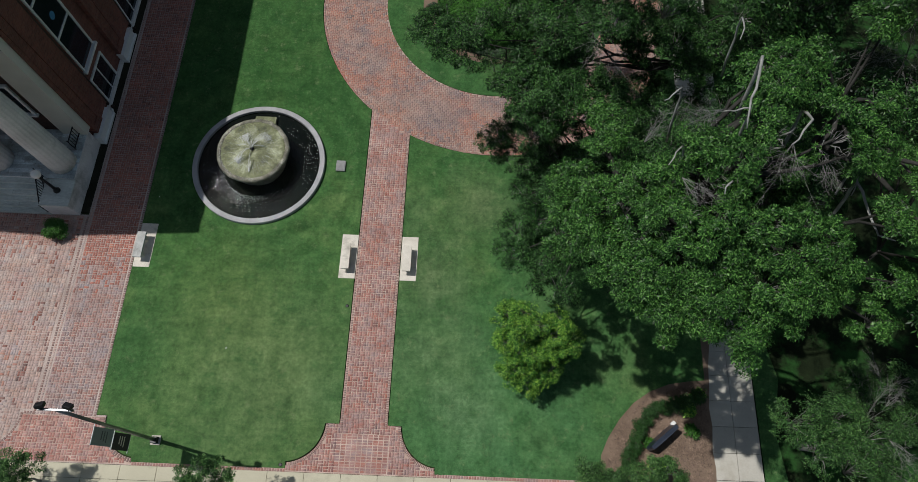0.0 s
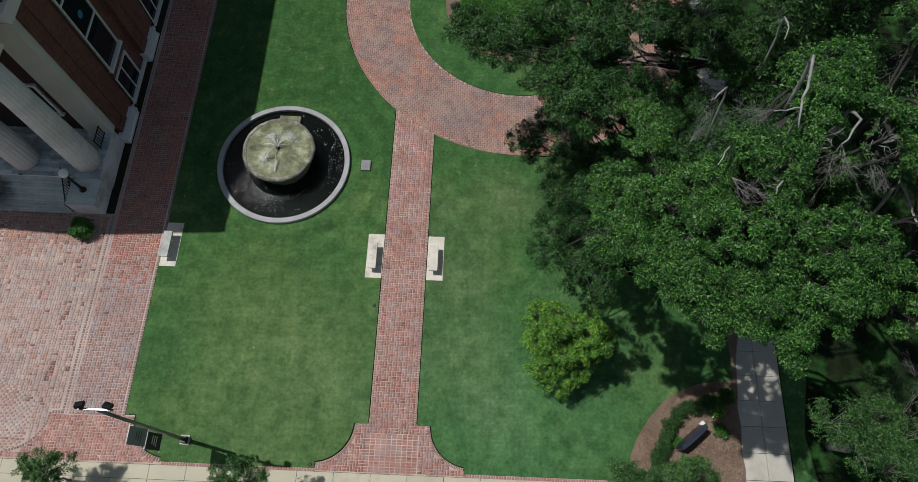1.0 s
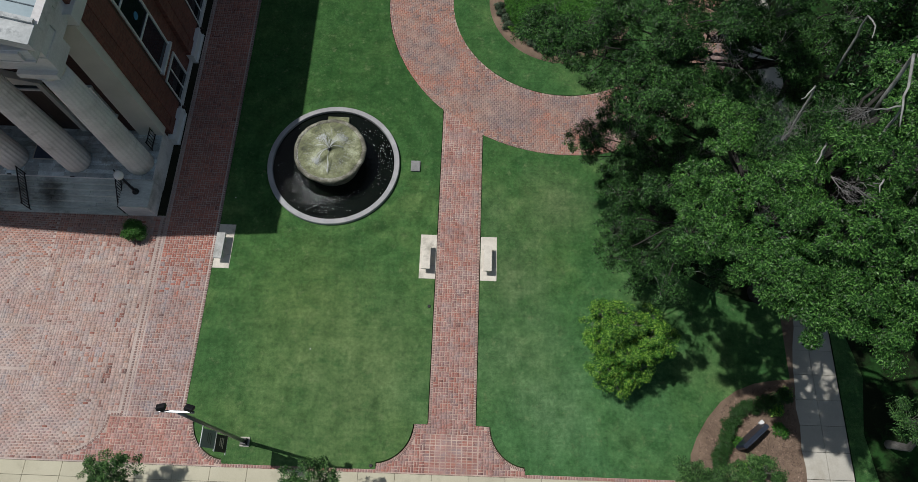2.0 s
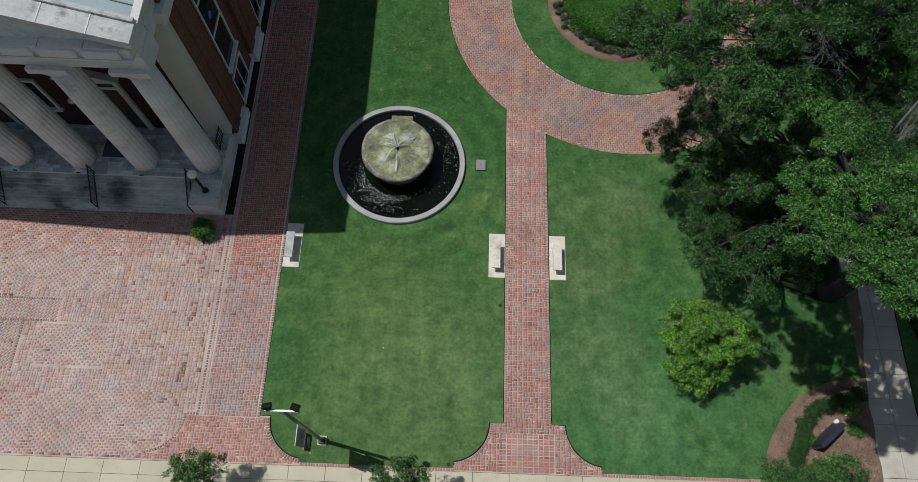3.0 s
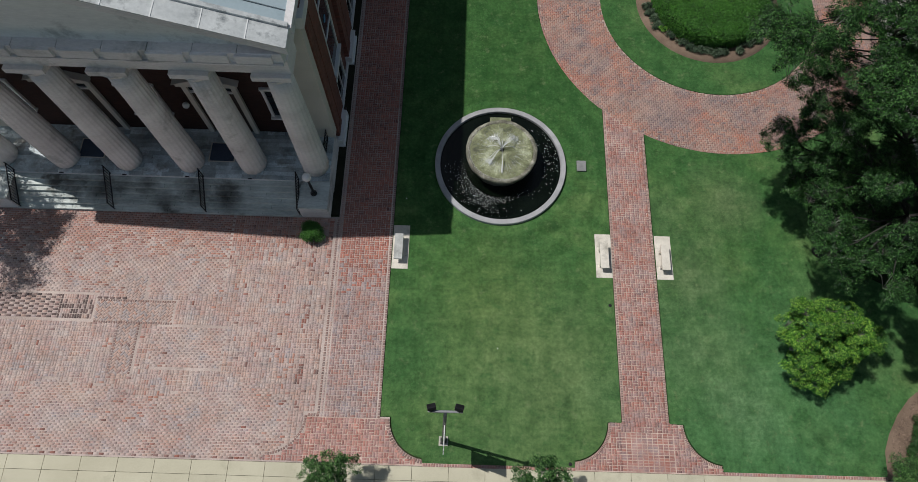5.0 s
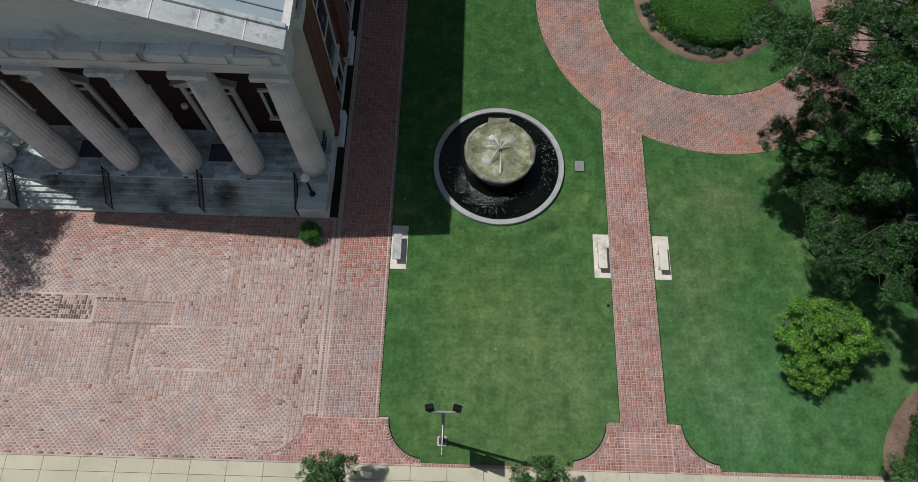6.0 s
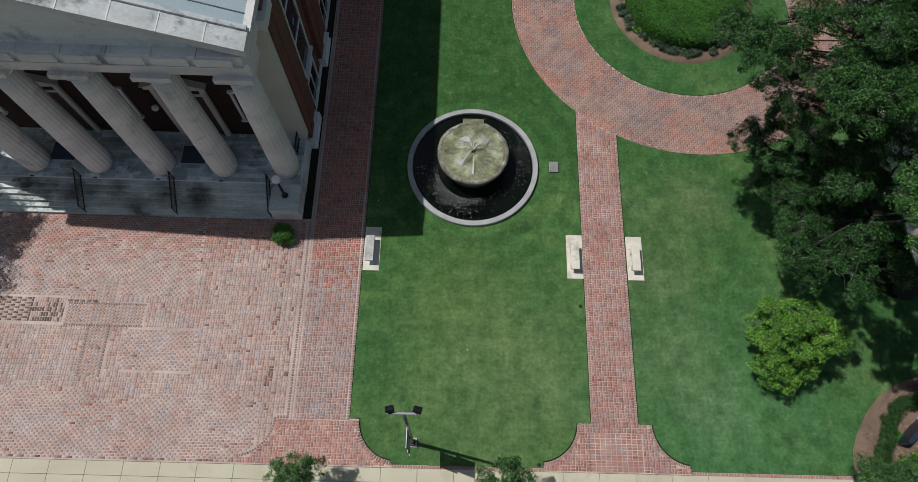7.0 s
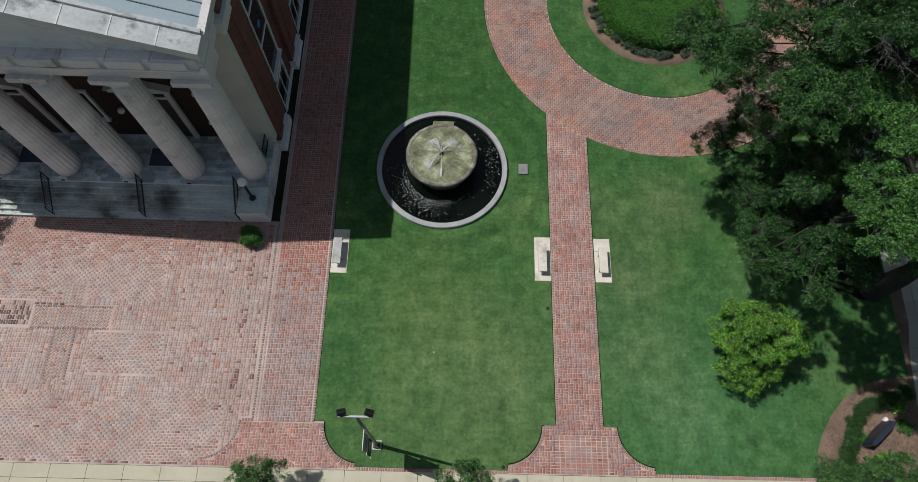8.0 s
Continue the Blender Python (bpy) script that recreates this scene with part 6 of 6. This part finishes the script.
LOW = [(10.1, 2.7, 7.4), (10.5, 1.8, 7.6), (13.3, 4.1, 5.2), (14.0, 4.5, 4.9), (11.4, 1.4, 7.6), (11.6, 2.9, 7.0), (12.8, 2.4, 6.4), (13.6, 1.2, 6.6), (14.8, 3.0, 5.4), (12.4, 0.6, 7.2), (15.6, 4.6, 4.4)]
small = tree("small_oak", "small grey-green tree with fine leaves and bare twigs", (13.9, 2.6, 0), (13.5, 2.5, 3.0), around(LOW, 0.72, 15, 8, 1.3, 0.3), 12500, 0.078, M_GREYLEAF, 0.15, 15, 14, 0.4, 7)
LIME = [(2.1, 6.6, 3.3), (2.6, 5.9, 3.7), (3.6, 5.3, 3.0), (2.8, 4.7, 2.0), (2.7, 6.6, 3.8), (3.9, 5.8, 3.5), (3.2, 6.1, 3.9), (2.05, 5.7, 2.6), (2.4, 4.9, 2.5), (4.1, 5.3, 2.4), (3.9, 6.7, 3.0), (3.1, 5.1, 3.0), (2.0, 6.4, 2.2), (3.4, 4.6, 1.7), (4.35, 6.1, 2.9), (4.3, 5.7, 3.2), (2.3, 6.9, 2.9), (2.4, 4.8, 1.7), (3.0, 4.4, 1.5), (3.9, 4.9, 2.0)]
tree("young_maple", "small round tree with bright yellow-green leaves", (3.0, 5.85, 0.03), (3.0, 5.85, 1.3), around(LIME, 0.5, 16, 16, 0.75, 0.2, 0.3), 21000, 0.06, M_LIME, 0.07, 16, 18, 0.34, 8, 0.26)
YA = [(-15.0, 0.9, 2.6), (-15.4, 0.85, 2.6), (-14.6, 0.7, 2.2), (-15.9, 0.6, 2.0), (-15.2, 0.4, 2.3), (-14.9, 0.2, 1.9), (-15.6, 0.1, 1.7)]
tree("street_tree", "slender young street tree with loose leaves", (-15.2, 0.2, 0), (-15.2, 0.3, 1.2), around(YA, 0.42, 17, 0, 1, 0.2), 1500, 0.095, M_STREETLEAF, 0.04, 17, 9, 0.42, 7)
YB = [(-7.9, 0.75, 4.2), (-7.7, 0.8, 3.6), (-7.2, 0.5, 3.6), (-8.5, 0.55, 3.7), (-8.1, 0.2, 3.7), (-7.5, 0.1, 3.3), (-8.3, 0.0, 3.1)]
tree("street_tree", "slender young street tree beside the sidewalk", (-7.9, 0.0, 0), (-7.9, 0.1, 2.2), around(YB, 0.44, 18, 0, 1, 0.2), 1700, 0.095, M_STREETLEAF, 0.045, 18, 9, 0.42, 7)
YC = [(4.9, 1.2, 2.7), (5.5, 1.1, 2.4), (6.1, 1.0, 2.5), (6.7, 1.2, 2.4), (7.3, 1.5, 2.6), (7.9, 1.3, 2.3), (5.2, 0.6, 2.9), (6.4, 0.5, 2.8), (7.5, 0.7, 2.6), (8.3, 0.9, 1.9)]
tree("street_tree", "bushy young street tree over the mulch bed", (6.4, 0.2, 0), (6.4, 0.4, 1.2), around(YC, 0.46, 19, 4, 0.7, 0.25), 7000, 0.08, M_STREETLEAF, 0.05, 19, 10, 0.42, 8)
WEST = [(-32.6, 9.4, 8.4), (-33.6, 10.6, 8.8), (-32.8, 11.4, 8.2), (-34.4, 9.6, 7.8), (-32.3, 10.4, 7.0), (-33.4, 8.6, 7.2), (-32.4, 11.8, 6.4), (-34.6, 11.6, 7.4), (-33.2, 12.3, 7.6), (-32.1, 12.0, 7.6), (-33.3, 14.4, 7.2), (-33.8, 15.4, 8.2), (-32.7, 13.6, 6.2)]
tree("shade_tree", "shade tree beside the portico", (-34.0, 10.6, 0), (-33.9, 10.6, 3.6), around([(x - (0.4 if y < 11.2 else 0.0), y, z) for x, y, z in WEST], 0.88, 20, 8, 1.6), 11000, 0.11, M_OAK, 0.2, 20, 12, 0.45, 8)
for k, (at, reach) in enumerate(TWIG_FANS):
    tagged(part("bare_twig_fan", bare_twigs(at, reach, 50 + k, 6), M_TWIG, oak, "fan of bare grey twigs"), kind="stuff")
for k, (at, reach) in enumerate((((13.4, 3.0, 4.6), (0.7, 0.9, 0.8)), ((13.2, 1.8, 5.6), (0.3, -0.6, 0.9)), ((14.0, 3.6, 4.2), (0.6, 0.7, 0.7)), ((13.8, 4.4, 5.6), (-0.3, 0.4, 0.3)), ((13.4, 3.4, 6.2), (0.4, 0.5, 0.1)), ((12.5, 2.3, 7.4), (0.5, -0.7, 0.2)))):
    tagged(part("bare_twig_fan", bare_twigs(at, reach, 60 + k, 5), M_TWIG, small, "fan of bare grey twigs"), kind="stuff")


def shrub(name, label, clumps, count, leaf, material, seed, category="shrub", at=(0, 0, 0)):
    s = thing(name, label, category, at=at)
    v, idx, tufts = leaves(clumps, count, leaf, seed, 12, 0.55, narrow=0.24)
    raw("foliage", v, 4, idx, material, s)
    for c in clumps:
        part("stem", tube(bmesh.new(), [(c[0], c[1], 0.0), (c[0] + 0.02, c[1], c[2])], 0.02, 0.008, 5), M_BARK, s)
    return s


shrub("round_shrub", "clipped round boxwood by the stone steps", [(-17.13, 10.26, 0.42, 0.4, 0.4, 0.36), (-17.13, 10.26, 0.4, 0.34, 0.34, 0.3), (-17.13, 10.26, 0.34, 0.42, 0.42, 0.3)], 7500, 0.04, M_BOX, 31)
hedge_line = [(6.95, 1.5), (7.2, 2.1), (7.45, 2.7), (7.7, 3.3), (8.1, 3.65), (8.7, 3.85), (9.3, 4.05), (9.9, 4.25)]
for i in range(14):
    u = i / 13 * (len(hedge_line) - 1)
    a, b = hedge_line[min(int(u), len(hedge_line) - 2)], hedge_line[min(int(u) + 1, len(hedge_line) - 1)]
    f_ = u - int(u) if u < len(hedge_line) - 1 else 1.0
    x, y = a[0] + (b[0] - a[0]) * f_, a[1] + (b[1] - a[1]) * f_
    tagged(shrub("hedge_shrub", "low dark green boxwood in a curving mulch-bed hedge", [(x, y, 0.32, 0.27, 0.27, 0.28)], 480, 0.05, M_HEDGE, 70 + i), group="hedge shrubs")
for k, (x, y, r) in enumerate(((9.55, 3.8, 0.28), (9.6, 2.95, 0.24), (8.35, 1.6, 0.42), (7.9, 2.45, 0.2), (10.0, 4.4, 0.25))):
    tagged(shrub("bed_plant", "small light green plant in the mulch", [(x, y, r * 0.7, r, r, r * 0.7)], int(900 * r), 0.09, M_LIME if k in (0, 2, 4) else M_BOX, 90 + k, "plant"), group="bed plants")

# the round hedge: a clipped dome covered with leaves
hedge = thing("round_hedge", "broad clipped round hedge with a flat green top", "hedge", at=(RX, RY, 0.1))
HR, HH = 2.86, 0.78
core = lathe([(HR - 0.12, 0.0), (HR - 0.06, 0.5), (HR - 0.25, HH - 0.1), (HR - 0.8, HH), (0.3, HH + 0.02)], 64)
part("core", core, M_HEDGE, hedge)
g = np.random.default_rng(33)
n = 14000
rr, aa = HR * np.sqrt(g.uniform(0, 1, n)), g.uniform(0, 2 * np.pi, n)
top_z = HH + 0.03 - np.clip((rr - (HR - 0.35)) / 0.35, 0, 1) ** 2 * 0.2 + g.normal(0, 0.02, n)
pts = np.stack([rr * np.cos(aa), rr * np.sin(aa), top_z], axis=1)
nrm = np.tile(np.array([[0, 0, 1.0]]), (n, 1)) + g.normal(0, 0.3, (n, 3))
m = 5500
a2 = g.uniform(0, 2 * np.pi, m)
side_p = np.stack([HR * np.cos(a2), HR * np.sin(a2), g.uniform(0.02, HH - 0.15, m)], axis=1) + g.normal(0, 0.02, (m, 3))
side_n = np.stack([np.cos(a2), np.sin(a2), np.full(m, 0.3)], axis=1) + g.normal(0, 0.3, (m, 3))
v = rosettes(g, np.concatenate([pts, side_p]), np.concatenate([nrm, side_n]), 0.075, 5, 0.24)
raw("foliage", v, 4, np.arange(len(v)), M_BOX, hedge)
for k in range(48):
    a = 2 * math.pi * k / 48
    r_ = 3.08 + 0.1 * math.sin(k * 2.3)
    x, y = RX + r_ * math.cos(a), RY + r_ * math.sin(a)
    if y > RY + 1.0 or k % 7 == 3:
        continue
    pale = k % 9 == 2
    tagged(shrub("border_plant", "low yellow-green bedding plant beside the hedge" if pale else "low dark leafy bedding plant beside the hedge", [(x, y, 0.2, 0.22 + 0.04 * (k % 3), 0.2, 0.16)], 170, 0.08,
                 M_LIME if pale else M_PLUM, 120 + k, "plant"), group="border plants")

# ---- the mulch bed's sign and chips ----
sign = thing("monument_sign", "low dark slate sign slab in the mulch", "sign", at=(8.36, 2.67, 0.02))
turn_ = pose(0, 0, 0, 0, 0, 40)
sb = bmesh.new()
prof = [(-0.66, -0.11), (-0.35, -0.13), (0.35, -0.13), (0.66, -0.11), (0.69, 0.0), (0.66, 0.11), (0.35, 0.13), (-0.35, 0.13), (-0.66, 0.11), (-0.69, 0.0)]
low_, high_ = [sb.verts.new((x, y, 0.08)) for x, y in prof], [sb.verts.new((x * 0.98, y * 0.72, 0.78 + 0.03 * (1 - abs(x)))) for x, y in prof]
sb.faces.new(low_[::-1])
sb.faces.new(high_)
for i in range(len(prof)):
    j = (i + 1) % len(prof)
    sb.faces.new((low_[i], low_[j], high_[j], high_[i]))
bmesh.ops.recalc_face_normals(sb, faces=sb.faces[:])
bmesh.ops.bevel(sb, geom=sb.edges[:], offset=0.012, segments=1, affect="EDGES")
bmesh.ops.transform(sb, matrix=turn_, verts=sb.verts[:])
part("slab", sb, M_SLATE, sign)
part("base", block(-0.6, 0.6, -0.1, 0.1, 0.0, 0.1, 0.01, turn_), M_CONCRETE, sign)
for x in (-0.4, 0.1, 0.52):
    part("bolt", lathe([(0.03, 0.0), (0.03, 0.03), (0.015, 0.045)], 12, at=tuple(turn_ @ Vector((x, 0.0, 0.72)))), M_STEEL, sign)
light = thing("ground_floodlight", "small white ground floodlight beside the sign", "floodlight", at=(8.9, 3.24, 0.02))
part("housing", block(-0.1, 0.1, -0.07, 0.07, 0.1, 0.24, 0.02, pose(0, 0, 0, 0, 0, 40)), M_WHITE, light)
part("stake", tube(bmesh.new(), [(0, 0, 0), (0, 0, 0.12)], 0.018, 0.018, 8), M_STEEL, light)
wall_light = thing("ground_floodlight", "small white floodlight at the building's foot", "floodlight", at=(-16.3, 16.3, 0.0))
part("housing", block(-0.08, 0.12, -0.09, 0.09, 0.12, 0.26, 0.02, pose(0, 0, 0, 0, 0, 25)), M_WHITE, wall_light)
part("stake", tube(bmesh.new(), [(0, 0, 0), (0, 0, 0.14)], 0.018, 0.018, 8), M_STEEL, wall_light)
g = np.random.default_rng(8)
n = 7000
cx, cy = g.uniform(6.1, 10.36, n), g.uniform(0.95, 4.95, n)
edge_x, edge_y = (6.1, 6.45, 6.95, 7.55, 8.2, 9.0, 9.8, 10.36), (1.0, 2.55, 3.25, 3.85, 4.3, 4.62, 4.78, 4.85)
keep = cy < np.interp(cx, edge_x, edge_y)
cx, cy = cx[keep], cy[keep]
n = len(cx)
th, ln, wd = g.uniform(0, np.pi, n), g.uniform(0.03, 0.09, n), g.uniform(0.012, 0.03, n)
tz = g.uniform(-0.02, 0.02, (n, 2))
quad = np.zeros((n, 4, 3))
for k, (sx, sy) in enumerate(((-1, -1), (1, -1), (1, 1), (-1, 1))):
    quad[:, k, 0] = cx + sx * ln / 2 * np.cos(th) - sy * wd / 2 * np.sin(th)
    quad[:, k, 1] = cy + sx * ln / 2 * np.sin(th) + sy * wd / 2 * np.cos(th)
    quad[:, k, 2] = 0.034 + sx * tz[:, 0] * 0.6 + sy * tz[:, 1] * 0.4
raw("bark_chips", quad.reshape(-1, 3), 4, np.arange(n * 4), M_CHIP, None, "loose brown bark chips on the bed", "mulch", "stuff")
for x, y in ((-6.27, 1.12), (-4.37, 7.47)):
    cap_ = thing("sprinkler_head", "small black sprinkler cap in the lawn's edge", "sprinkler", "sprinkler heads", at=(x, y, 0.03))
    part("cap", lathe([(0.07, 0.0), (0.07, 0.02), (0.05, 0.03)], 16), M_IRON, cap_)

# ---- single bricks at the mouth of the walk ----
brick_mesh = {}
for x, y, lx, ly, a in near:
    key = (round(lx, 3), round(ly, 3))
    if key not in brick_mesh:
        bm = block(-lx / 2, lx / 2, -ly / 2, ly / 2, -0.02, 0.012)
        for v_ in bm.verts:
            if v_.co.z > 0:
                v_.co.x -= math.copysign(0.005, v_.co.x)
                v_.co.y -= math.copysign(0.005, v_.co.y)
        me = bpy.data.meshes.new("brick")
        bm.to_mesh(me)
        bm.free()
        me.materials.append(M_WALK_SINGLE)
        brick_mesh[key] = me
    b = new("brick", brick_mesh[key])
    b.parent = pave_walk
    b.location = (x, y, 0.001 * ((x * 37 + y * 91) % 3 - 1))

# scraps of paper on the lawn
for x, y, a in ((-13.2, 12.1, 20), (-9.1, 5.5, 70)):
    scrap = thing("paper_scrap", "tiny crumpled white paper scrap on the grass", "litter", "paper scraps", at=(x, y, 0.04))
    bm = bmesh.new()
    bmesh.ops.create_icosphere(bm, subdivisions=2, radius=0.03)
    for v_ in bm.verts:
        k = 1.0 + 0.3 * math.sin(9 * v_.co.x * 20 + 5 * v_.co.y * 20)
        v_.co = (v_.co.x * k, v_.co.y * k * 0.7, max(0.0, v_.co.z) * 0.6)
    bmesh.ops.transform(bm, matrix=pose(0, 0, 0, 0, 0, a), verts=bm.verts[:])
    part("paper", bm, M_WHITE, scrap)
